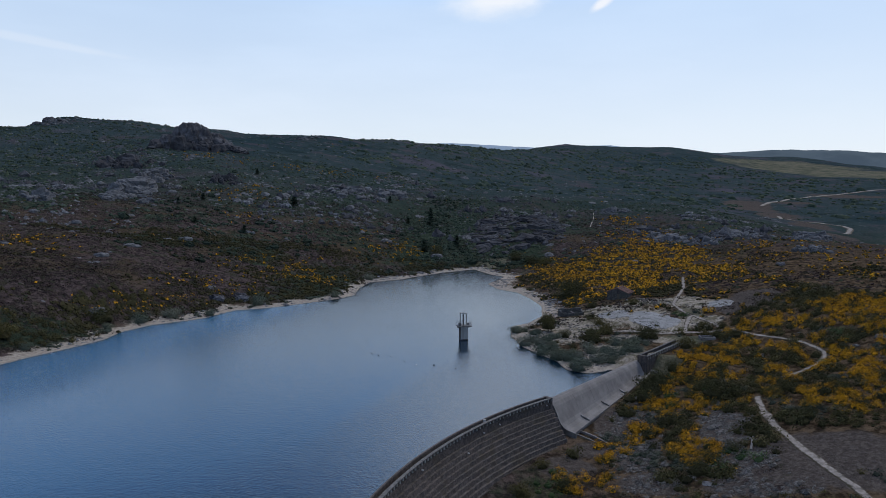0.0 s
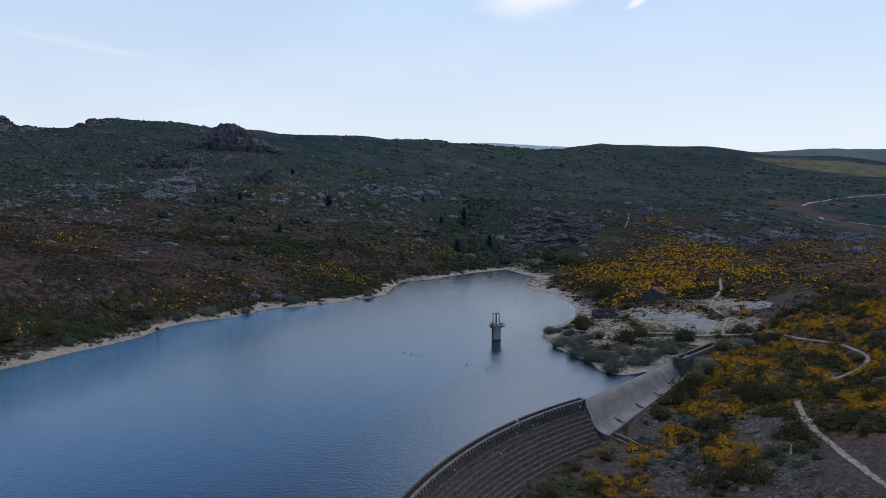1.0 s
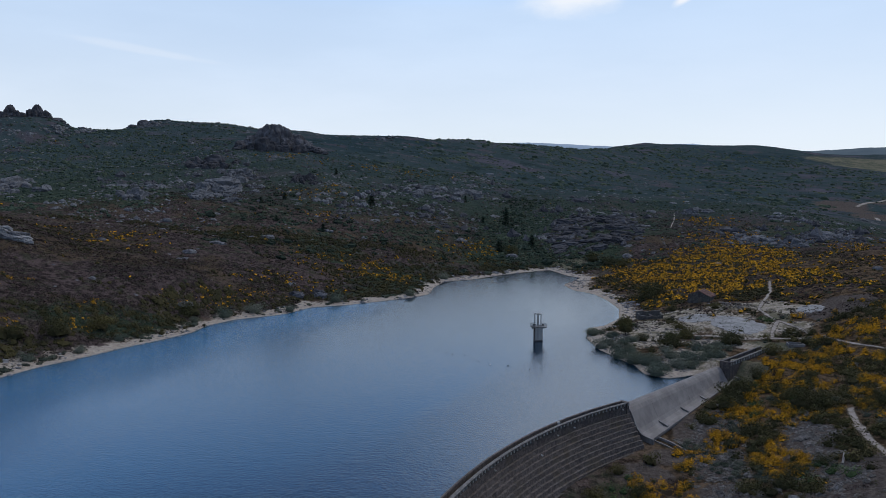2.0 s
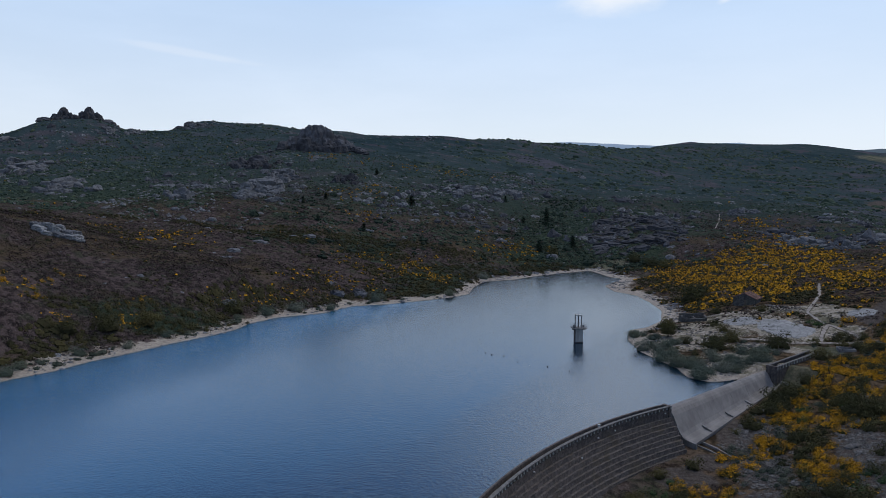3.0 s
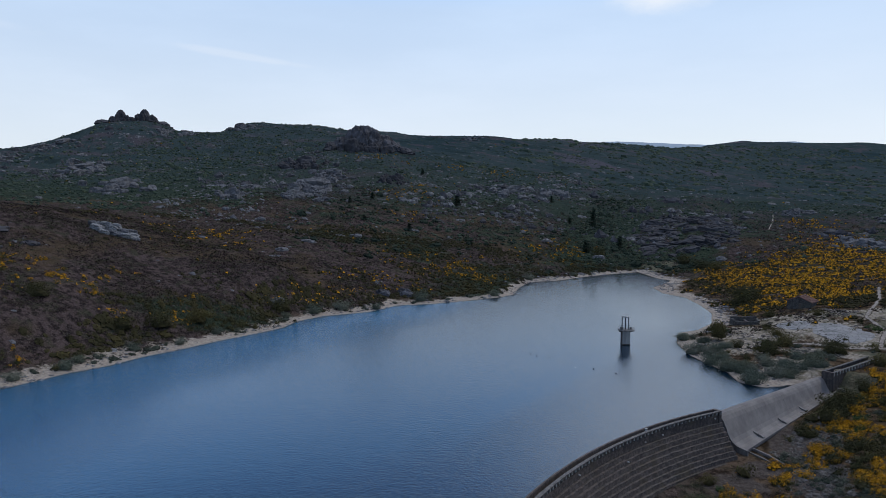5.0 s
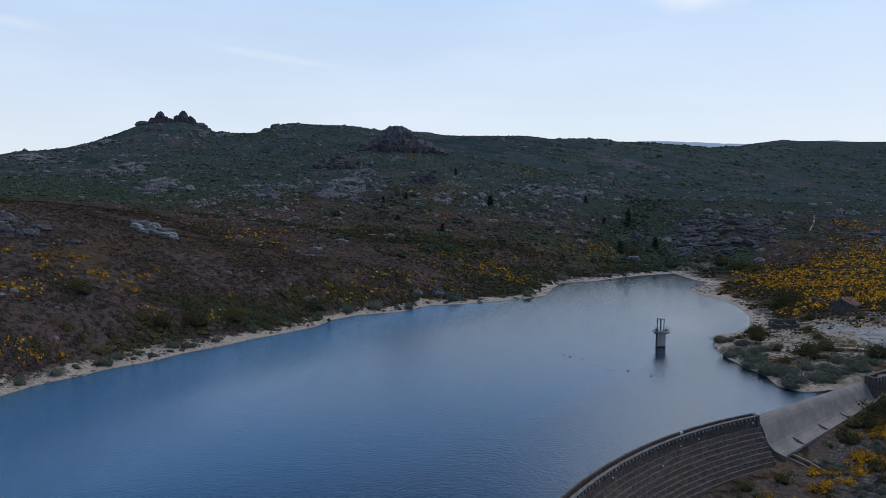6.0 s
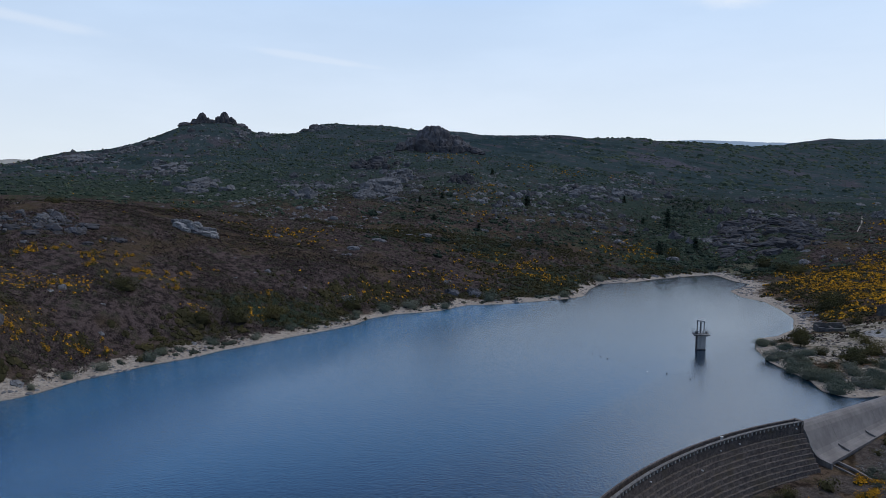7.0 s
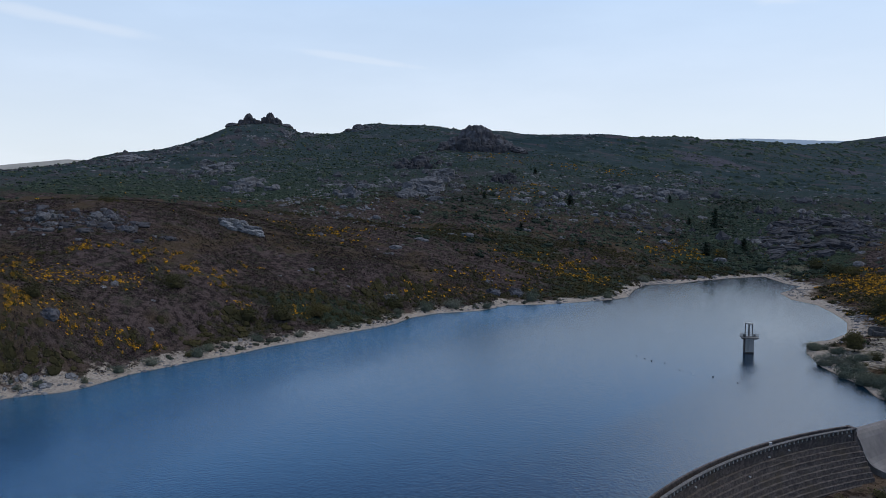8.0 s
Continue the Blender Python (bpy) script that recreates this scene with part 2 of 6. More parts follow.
def masonry_material(name, a, b, moss, course=0.6):
    """Coursed granite blocks, dark with age."""
    n = Nodes(name)
    fine, big = n.noise(2.4, 5, 0.65), n.noise(0.22, 4)
    c = n.mix(n.span(n.cells(2.4, "F1", 1), 0.2, 0.8), a, b)
    c = n.mix(n.span(fine, 0.50, 0.74, 0, 0.7), c, (0.028, 0.025, 0.024))
    c = n.mix(n.span(n.noise(3.4, 3, 0.6), 0.60, 0.72, 0, 0.6), c, (0.15, 0.14, 0.13))
    c = n.mix(n.span(big, 0.52, 0.68, 0, 0.6), c, moss)
    runs = n.noise(1.0, 4, 0.6, stretch=(1.0, 1.0, 0.15))
    c = n.mix(n.span(runs, 0.5, 0.72, 0, 0.65), c, (0.030, 0.027, 0.026))
    return n.finish(c, 0.92, n.math("ADD", fine, n.cells(2.4, "DISTANCE_TO_EDGE")), 0.6, 0.08, 0.2)


def foliage_material(name, dark, light, flower=None):
    n = Nodes(name)
    r, tone = n.island(), n.attr("tone")
    c = n.mix(r, dark, light)
    c = n.mix(n.span(tone, 0.0, 0.35, 0.6, 0.0), c, (dark[0] * 0.6, dark[1] * 0.62, dark[2] * 0.7))
    c = n.mix(n.span(tone, 0.6, 0.8, 0.0, 0.55), c, (light[0] * 1.35, light[1] * 1.12, light[2] * 0.9))
    c = n.mix(n.span(tone, 0.86, 0.92, 0.0, 0.5), c, (light[0] * 1.2, light[1] * 1.1, light[2] * 1.25))
    # core faces darkened: the shade inside a bush painted into its colour
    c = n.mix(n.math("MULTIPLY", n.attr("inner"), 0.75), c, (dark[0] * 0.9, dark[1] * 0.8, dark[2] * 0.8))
    if flower:
        bloom = n.attr("bloom")
        gold = n.mix(n.span(n.noise(1.4, 3), 0.35, 0.65), flower, (flower[0] * 0.45, flower[1] * 0.50, flower[2]))
        c = n.mix(n.span(n.math("ADD", n.math("SUBTRACT", bloom, r), n.math("MULTIPLY", n.math("SUBTRACT", n.noise(0.75, 2), 0.5), 2.2)), -0.02, 0.02), c, gold)
    m = n.finish(c, 0.9, None, spec=0.06)
    return m


GROUND = ground_material()
WATER = water_material()
GRANITE = granite_material("granite", (0.1075, 0.1075, 0.1114), (0.1894, 0.1894, 0.1946), (0.0704, 0.06784, 0.06272))
RIVER = granite_material("river_stone", (0.072, 0.066, 0.061), (0.150, 0.139, 0.129), (0.0495, 0.0462, 0.0418), 0.8)
LOOSE = granite_material("loose_granite", (0.082, 0.082, 0.086), (0.170, 0.172, 0.178), (0.06656, 0.06528, 0.064), 0.6)
GRANITE_DARK = granite_material("weathered_granite", (0.044, 0.043, 0.047), (0.090, 0.089, 0.096), (0.042, 0.041, 0.040), 0.12)
CONCRETE = concrete_material("spillway_concrete", (0.112, 0.101, 0.095), (0.160, 0.146, 0.137), (0.5, 0.5, 0.3))
PALE_CONCRETE = concrete_material("pale_concrete", (0.30, 0.29, 0.27), (0.42, 0.41, 0.39))
TOWER_CONCRETE = concrete_material("tower_concrete", (0.20, 0.193, 0.18), (0.29, 0.28, 0.26))
DARK_CONCRETE = concrete_material("stained_concrete", (0.085, 0.08, 0.077), (0.16, 0.153, 0.145))
MASONRY = masonry_material("dam_masonry", (0.048, 0.039, 0.035), (0.088, 0.072, 0.064), (0.058, 0.045, 0.028))
LEDGE = masonry_material("ledge_stone", (0.044, 0.037, 0.034), (0.080, 0.068, 0.062), (0.055, 0.045, 0.032))
COPING = masonry_material("coping_stone", (0.085, 0.079, 0.075), (0.13, 0.121, 0.114), (0.085, 0.078, 0.064))
def dirt_material():
    n = Nodes("trodden_dirt")
    rough = n.noise(0.9, 5, 0.7)
    c = n.mix(n.span(rough, 0.35, 0.65), (0.25, 0.215, 0.185), (0.13, 0.112, 0.097))
    verge = n.mix(n.span(n.noise(2.0, 3), 0.4, 0.6), (0.040, 0.036, 0.022), (0.075, 0.058, 0.042))
    worn = n.math("ADD", n.attr("edge"), n.math("MULTIPLY", n.math("SUBTRACT", rough, 0.5), 1.5))
    return n.finish(n.mix(n.span(worn, 0.45, 0.7), c, verge), 0.95, n.noise(3.0), 0.6, 0.15, 0.15)


DIRT = dirt_material()
STEEL = Nodes("galvanised_steel")
STEEL = STEEL.finish(STEEL.mix(STEEL.noise(3.0), (0.16, 0.165, 0.17), (0.26, 0.265, 0.27)), 0.5, None, metal=0.6)
GORSE = foliage_material("flowering_gorse", (0.022, 0.024, 0.009), (0.066, 0.064, 0.022), (0.56, 0.265, 0.012))
BROOM = foliage_material("green_scrub", (0.0235, 0.0228, 0.0108), (0.069, 0.066, 0.027))
# distant scrub: a bluer green, with the haze of distance put into it
SCRUB = foliage_material("hazed_scrub", (0.0165, 0.0265, 0.0185), (0.040, 0.057, 0.038))
GREY_SHRUB = foliage_material("grey_green_shrub", (0.026, 0.034, 0.025), (0.075, 0.088, 0.065))
GREEN_BUSH = foliage_material("fresh_green_bush", (0.024, 0.042, 0.018), (0.064, 0.100, 0.038))
def heather_material():
    n = Nodes("brown_heather")
    r, tone = n.island(), n.attr("tone")
    c = n.mix(r, (0.0165, 0.0125, 0.0125), (0.062, 0.045, 0.042))
    c = n.mix(n.span(tone, 0.50, 0.62, 0.0, 0.8), c, (0.039, 0.0377, 0.0221))
    c = n.mix(n.span(tone, 0.80, 0.88, 0.0, 0.8), c, (0.090, 0.075, 0.060))
    c = n.mix(n.span(tone, 0.92, 0.95, 0.0, 0.8), c, (0.018, 0.027, 0.014))
    return n.finish(c, 1.0, None, spec=0.0)


HEATHER = heather_material()
WILLOW = foliage_material("grey_willow", (0.050, 0.062, 0.045), (0.098, 0.114, 0.086))
PINE = foliage_material("dark_needles", (0.0153, 0.0272, 0.01785), (0.0425, 0.0595, 0.0357))
BARK = Nodes("bark")
BARK = BARK.finish(BARK.mix(BARK.noise(6.0), (0.05, 0.04, 0.032), (0.11, 0.09, 0.07)), 0.95)

# ---- plan of the land: shoreline and spot heights (x east, y north, z above the water) ----
SHORE = [
    (20, -38), (-40, -34), (-105, 0), (-150, 50), (-160, 85), (-157.6, 110.8), (-153.4, 116.3), (-148.7, 120.2), (-146.8, 126.7),
    (-146.3, 138.8), (-142.5, 149.1), (-140.1, 157.6), (-134.3, 167.9), (-131.8, 178.3), (-125.8, 191), (-120.9, 204.2), (-115.6,
    214.3), (-110.8, 227), (-110.6, 238.8), (-105.3, 251), (-90.9, 263.4), (-84.3, 280.3), (-71.4, 286.8), (-59.4, 297.7), (-46.8,
    309.1), (-40.5, 319.9), (-40.8, 341.7), (-37.9, 363.3), (-22.9, 373.5), (-12.6, 388.9), (1, 404), (18.3, 419), (27.2, 392.4),
    (33.9, 385), (22.7, 356), (26.2, 338.3), (34.7, 327.3), (38.8, 307.5), (40.7, 288.5), (37.7, 267), (31.1, 253.6), (24.3, 247.5),
    (22.4, 231.4), (24.7, 214.9), (29.2, 203.9), (32.3, 197.2), (33.4, 187.9), (38.5, 183.9), (44.4, 186.7),
]
HEIGHTS = {
    "west_knoll": [
        (-231.5, 166.2, 31.7), (-241.1, 186.8, 37.8), (-244.2, 206.8, 42.8), (-234.3, 232.3, 41.7), (-218.1, 267.3, 36.7), (-217.6,
        311.5, 29.7), (-167.1, 118.8, 17.9), (-167.5, 134.8, 15.1), (-198.2, 160.5, 24.9), (-181.7, 179, 21.7), (-206.3, 203.9,
        30.8), (-180.5, 220.6, 23.7), (-155.5, 189.3, 12.2), (-157.1, 243.8, 17.8), (-186.7, 290.1, 25.4), (-138, 283.2, 14.4),
        (-188.2, 386.6, 25.6),
    ],
    "west_slope": [
        (-370, 198.8, 37.3), (-389.2, 280.9, 45.3), (-358.5, 303.9, 44.1), (-329, 349.6, 42.1), (-473, 401, 55.3), (-729, 528, 68.4),
        (-465, 496, 60), (-325.3, 431, 43.6), (-457, 607, 78.8), (-258.6, 440, 43.7), (-394.9, 673, 80.1), (-224.6, 513, 45.1),
        (-280.7, 641, 74.4),
    ],
    "west_ridge": [
        (-792, 428, 67), (-661, 535, 71.4), (-618, 539, 77.3), (-589, 571, 82.1), (-576, 598, 85.3), (-572, 628, 95.9), (-572, 656,
        107.7), (-560, 691, 119), (-546, 716, 123.7), (-519, 735, 123), (-519, 760, 119.9), (-515, 798, 120.3), (-502, 841, 119.8),
        (-492, 870, 123), (-472, 882, 134.1), (-437, 900, 132.7),
    ],
    "north_ridge": [
        (-395.5, 918, 133.3), (-365.3, 952, 125.8), (-321.1, 979, 126.3), (-283.7, 1011, 123.9), (-222.9, 1026, 119.3), (-196.9,
        1062, 125), (-167.1, 1087, 126.7), (-121.4, 1144, 122.5), (-70.1, 1198, 123.9), (18.2, 1400, 127.4), (156.6, 1693, 135.3),
        (277.7, 1981, 157.4), (363.8, 2068, 168.5), (451, 2051, 156.1), (558, 2025, 154.5), (631, 2003, 158), (681, 1986, 150.7),
        (748, 2016, 139.4), (850, 2029, 131.7), (1013, 2065, 129.6), (1025, 1947, 118.8), (992, 1737, 93.4), (902, 1441, 66.4),
    ],
    "north_slope": [
        (-158.8, 702, 66.4), (-82.7, 776, 67.9), (12.3, 950, 71.7), (157.7, 1190, 76.9), (318, 1260, 68.3), (454, 1218, 57.7), (741,
        1641, 86.1), (798, 1501, 73.3), (685, 1105, 45.9), (412, 998, 38.7), (309.6, 930, 33.7), (541, 1015, 35.9), (392.4, 865,
        22.2), (537, 937, 31.7), (-252.8, 717, 86.7), (-216.8, 613, 64.5),
    ],
    "road_valley": [
        (358.3, 670, 14.9), (344.1, 598, 11.4), (386.1, 620, 14), (320.3, 507, 5.8), (343.4, 700, 14), (317.7, 799, 24.4), (259.9,
        820, 34.4), (215.7, 853, 38.6),
    ],
    "north_shore_slope": [
        (-159.3, 410, 27), (-120.1, 307.4, 12.9), (-106.5, 395.9, 14.9), (-71.6, 485, 22.6), (-58.7, 395.7, 8.4), (-12.6, 460, 9),
        (-14.4, 530, 19.9), (-136.7, 267, 17.8), (-168, 329.6, 26.3), (-217.2, 428, 39.8), (-134.4, 502, 33.8), (-63.9, 597, 40.1),
        (-2, 650, 39),
    ],
    "rocky_spur": [
        (23.9, 449, 4.4), (33.1, 479, 11.1), (48.7, 523, 22.3), (72, 616, 38.5), (39.5, 649, 38), (100.7, 581, 26.1), (139.1, 666,
        37.4), (105.4, 793, 44),
    ],
    "gorse_hill": [
        (67.9, 389.1, 2.6), (78, 448, 9.9), (106.1, 417, 9.3), (134.1, 528, 19.7), (171.8, 585, 27.6), (205.5, 617, 31.3), (231.4,
        559, 24), (235.4, 492, 17.2), (210.2, 392.2, 16.8), (205.7, 325.4, 16.6), (136.6, 408, 13.4), (149.7, 360.1, 14.7), (153.6,
        308.9, 14.6), (146.3, 252.7, 14.9), (102.7, 305.2, 7.7), (110.3, 263.9, 9.1), (108.7, 217.3, 9.1), (119.6, 205.7, 11.3),
        (126.2, 198.2, 12.7), (70.2, 274.2, 5.3), (52.2, 285.3, 1.2),
    ],
    "right_bank": [
        (82.1, 243, 4.4), (68.2, 229.3, 3.2), (49.7, 221.4, 1.2), (38.9, 221.5, 1.2), (81.5, 214.7, 2.6), (75.3, 219.9, 2.2), (55.4,
        202.3, 1.2), (63.2, 206.3, 1.4), (62, 199.4, -0.6), (66.5, 203.4, 0.4), (80.3, 190.5, 1.6), (98.1, 195.3, 3.6), (105.3,
        180.1, 4.2), (65.6, 193, -0.6), (58.5, 171.7, -2.2), (76.7, 168.3, 0.2), (81, 160.3, 1.2), (87.5, 148.7, 2.2), (101.3, 157.7,
        4.6),
    ],
    "river_bed": [
        (55.6, 185.7, -2.1), (46.9, 175.4, -3.6), (36.7, 161.9, -6), (40.3, 154.8, -6.2), (27.7, 149, -6.6), (19.3, 141.1, -6.6),
        (12.8, 133.6, -7), (9.1, 128.9, -7.2), (24, 134.6, -8), (34.8, 133.1, -7.4), (48.8, 142, -5.2), (43.5, 126.2, -6.6), (60.6,
        142.6, -3), (69.9, 137.7, -1.2), (70.6, 119, -1.4), (60.6, 118.5, -3.2), (84.3, 130.3, 1.5),
    ],
    "behind": [
        (60, 60, -16), (95, 70, -15), (140, 60, -12), (60, 15, -14), (200, 80, -7), (260, 0, -5), (45, -20, 0), (20, -50, 5), (-30,
        -70, 10), (-120, -40, 14), (-200, 40, 18), (-60, -200, 20), (100, -200, 10), (350, -100, 0), (350, 150, 2), (330, 300, 12),
        (500, 250, 0), (500, 500, 5),
    ],
    "rim": [
        (-1200, -900, 60), (0, -900, 60), (1200, -900, 40), (-1500, 0, 50), (-1300, 800, 40), (-900, 700, 50), (-900, 1100, 70),
        (-500, 1400, 80), (-700, 1700, 60), (0, 2000, 90), (0, 2700, 80), (900, 2700, 80), (1500, 2700, 60), (1500, 2000, 50), (2200,
        1500, 30), (1800, 400, 20), (2600, 2600, 60), (-1200, 2600, 50),
    ],
}
ARC_C, ARC_R = (95.5, 70.0), 112.0                 # upstream edge of the arched dam
ARC_A0, ARC_A1 = 130.2, 236.0                      # degrees: spillway end, far abutment
SPILL_A, SPILL_B = (24.7, 158.9), (55.8, 196.4)    # spillway crest
CREST_Z = 0.9


def arc_point(deg, r):
    return ARC_C[0] + r * math.cos(radians(deg)), ARC_C[1] + r * math.sin(radians(deg))


LAKE = SHORE + [SPILL_B, SPILL_A] + [arc_point(a, ARC_R - 1) for a in np.linspace(ARC_A0, ARC_A1, 40)]


def lattice(ix, iy, seed):
    n = (ix.astype(np.int64) * 374761393 + iy.astype(np.int64) * 668265263 + seed * 1442695041) & 0xFFFFFFFF
    n = ((n ^ (n >> 13)) * 1274126177) & 0xFFFFFFFF
    return ((n ^ (n >> 16)) & 0xFFFF) / 65535.0


def vnoise(x, y, seed):
    ix, iy = np.floor(x), np.floor(y)
    u, v = x - ix, y - iy
    u, v = u * u * (3 - 2 * u), v * v * (3 - 2 * v)
    a, b = lattice(ix, iy, seed), lattice(ix + 1, iy, seed)
    c, d = lattice(ix, iy + 1, seed), lattice(ix + 1, iy + 1, seed)
    return (a + (b - a) * u) * (1 - v) + (c + (d - c) * u) * v


def fbm(x, y, size, octaves=4, seed=1):
    """Fractal noise from -1 to 1 with features of that size in metres."""
    x, y = np.asarray(x, float), np.asarray(y, float)
    total, gain, f = 0.0, 1.0, 1.0 / size
    norm = 0.0
    for k in range(octaves):
        total = total + gain * (2 * vnoise(x * f + 17.3 * k, y * f - 9.1 * k, seed + k) - 1)
        norm, gain, f = norm + gain, gain * 0.5, f * 2.03
    return total / norm


def smooth(a, b, v):
    t = np.clip((v - a) / (b - a), 0, 1)
    return t * t * (3 - 2 * t)


def line_distance(x, y, line):
    """Distance from points to an open line of (x, y)."""
    best = np.full(np.shape(x), 1e9)
    for (ax, ay), (bx, by) in zip(line[:-1], line[1:]):
        dx, dy = bx - ax, by - ay
        t = np.clip(((x - ax) * dx + (y - ay) * dy) / (dx * dx + dy * dy + 1e-9), 0, 1)
        best = np.minimum(best, np.hypot(x - ax - t * dx, y - ay - t * dy))
    return best


def inside(x, y, loop):
    odd = np.zeros(np.shape(x), bool)
    for (ax, ay), (bx, by) in zip(loop, loop[1:] + loop[:1]):
        if ay != by:
            odd ^= ((ay > y) != (by > y)) & (x < (bx - ax) * (y - ay) / (by - ay) + ax)
    return odd


SPOTS = np.array([p for group in HEIGHTS.values() for p in group] + [(x, y, 0.4) for x, y in SHORE])
SOFT = 14.0


def kernel(x, y):
    return np.sqrt((x[:, None] - SPOTS[:, 0]) ** 2 + (y[:, None] - SPOTS[:, 1]) ** 2 + SOFT ** 2)


n_spots = len(SPOTS)
system = np.zeros((n_spots + 1, n_spots + 1))
system[:n_spots, :n_spots] = kernel(SPOTS[:, 0], SPOTS[:, 1]) - 0.6 * np.eye(n_spots)
system[:n_spots, n_spots] = system[n_spots, :n_spots] = 1
WEIGHTS = np.linalg.solve(system, np.append(SPOTS[:, 2], 0))


# saddles (-) and shoulders (+) along the western ridge: x, y, half width, height
RIDGE_FORM = [(-690, 500, 60, -6), (-640, 600, 22, 5), (-634, 652, 22, -14), (-612, 670, 24, -8), (-600, 684, 20, -6), (-575, 690, 16, 2), (-548, 712, 26, 1), (-513, 736, 14, 4),
              (-497, 752, 16, -4), (-473, 806, 26, -5), (-492, 775, 24, -4)]


def land(x, y):
    """Height of the land and the signed distance from the shore (inland positive)."""
    x, y = np.ravel(np.asarray(x, float)), np.ravel(np.asarray(y, float))
    base = np.concatenate([kernel(x[i:i + 4000], y[i:i + 4000]) @ WEIGHTS[:-1] + WEIGHTS[-1] for i in range(0, len(x), 4000)])
    for cx, cy, half, rise in RIDGE_FORM:
        base = base + rise * np.exp(-((x - cx) ** 2 + (y - cy) ** 2) / (2 * half * half))
    wet = inside(x, y, LAKE)
    d = line_distance(x, y, SHORE)
    ux, uy = SPILL_B[0] - SPILL_A[0], SPILL_B[1] - SPILL_A[1]
    length = math.hypot(ux, uy)
    ux, uy = ux / length, uy / length
    along = (x - SPILL_A[0]) * ux + (y - SPILL_A[1]) * uy
    out = (x - SPILL_A[0]) * uy - (y - SPILL_A[1]) * ux
    below = ((out > 0) & (along < length + 3) & (along > -40)) | (np.hypot(x - ARC_C[0], y - ARC_C[1]) < ARC_R - 1)
    w = smooth(0, 28, d)
    dry = (1 - w) * 0.11 * d + w * np.maximum(base, 0.11 * np.minimum(d, 15))
    rough = smooth(6, 60, d)
    reach = np.hypot(x, y)
    bumps = fbm(x, y, 38, 4, 3) * 2.1 * rough + fbm(x, y, 11, 3, 8) * 0.7 * smooth(3, 15, d)
    bumps += fbm(x, y, 160, 4, 21) * np.clip((reach - 450) / 500, 0, 1.6) * 2.5
    z = np.where(below, base + fbm(x, y, 9, 3, 8) * 0.35, dry + bumps)
    toe = CREST_Z - 0.5 - 6.9 * (0.90 - 0.46 * np.clip(along / length, -0.1, 1.05)) + np.maximum(0, out - 9) * 0.5
    foot = (along > -6) & (along < length + 2.5) & (out > 0) & (out < 16)
    z = np.where(foot, np.minimum(z, toe), z)
    z = np.where(wet, -np.minimum(9, 0.16 * d), z)
    return z, np.where(wet, -d, np.where(below, 60.0, d))

# ---- the land: one sheet to the horizon ----
def steps_to(start, end, first, growth):
    out, at, gap = [], start, first
    sign = 1 if end > start else -1
    while (end - at) * sign > 0:
        gap *= growth
        at += gap * sign
        out.append(at)
    return out


xs = np.array(steps_to(-300, -2600, 3, 1.07)[::-1] + list(np.arange(-300, 20, 3.0)) + list(np.arange(20, 130, 1.6))
              + list(np.arange(130, 330, 3.2)) + [330] + steps_to(330, 3000, 3.2, 1.07))
ys = np.array(steps_to(60, -1200, 6, 1.12)[::-1] + list(np.arange(60, 110, 3.5)) + list(np.arange(110, 300, 1.8))
              + list(np.arange(300, 700, 3.5)) + steps_to(700, 3000, 3.5, 1.035))
GX, GY = np.meshgrid(xs, ys)
gz, gshore = land(GX, GY)
GZ, GSHORE = gz.reshape(GX.shape), gshore.reshape(GX.shape)


def ground_z(x, y):
    """Height of the ground sheet at points (bilinear in its cells)."""
    x, y = np.asarray(x, float), np.asarray(y, float)
    i = np.clip(np.searchsorted(xs, x) - 1, 0, len(xs) - 2)
    j = np.clip(np.searchsorted(ys, y) - 1, 0, len(ys) - 2)
    u, v = (x - xs[i]) / (xs[i + 1] - xs[i]), (y - ys[j]) / (ys[j + 1] - ys[j])
    return (GZ[j, i] * (1 - u) + GZ[j, i + 1] * u) * (1 - v) + (GZ[j + 1, i] * (1 - u) + GZ[j + 1, i + 1] * u) * v



def beach_scale(x, y):
    """Below one where the drawn-down sandy margin is wide."""
    return 1 - 0.16 * smooth(-85, -115, x) * smooth(215, 170, y) - 0.45 * np.exp(-((x - 33) ** 2 + (y - 362) ** 2) / 350.0)


def shore_at(x, y):
    i = np.clip(np.searchsorted(xs, x) - 1, 0, len(xs) - 2)
    j = np.clip(np.searchsorted(ys, y) - 1, 0, len(ys) - 2)
    return GSHORE[j, i]


def blobs(x, y, spots):
    """Soft union of plan patches (x, y, half length, half width, turn in degrees)."""
    out = np.zeros(np.shape(x))
    for cx, cy, a, b, turn in spots:
        c, s = math.cos(radians(turn)), math.sin(radians(turn))
        u, v = ((x - cx) * c + (y - cy) * s) / a, (-(x - cx) * s + (y - cy) * c) / b
        out = np.maximum(out, np.clip(1.5 - np.sqrt(u * u + v * v), 0, 1))
    return out


GORSE_RIGHT = [
    (90, 377, 47, 62, -13), (64, 383, 19, 34, -9), (124, 445, 33, 74, -16), (142, 550, 21, 21, -14), (126, 376, 19, 52, -19),
    (72, 189, 13, 15, -21), (90, 178, 14, 21, -27), (106, 179, 12, 23, -31), (88, 154, 13, 11, -30), (54, 143, 5, 8, -21), (68,
    144, 3, 4, -25), (33, 146, 5, 6, -13), (28, 131, 6, 4, -12), (46, 154, 6, 6, -17), (56, 167, 8, 10, -18), (121, 208, 15, 23,
    -30), (106, 211, 15, 8, -27), (89, 203, 11, 5, -24), (72, 311, 18, 26, -13), (94, 317, 16, 23, -16), (127, 324, 17, 31, -21),
]
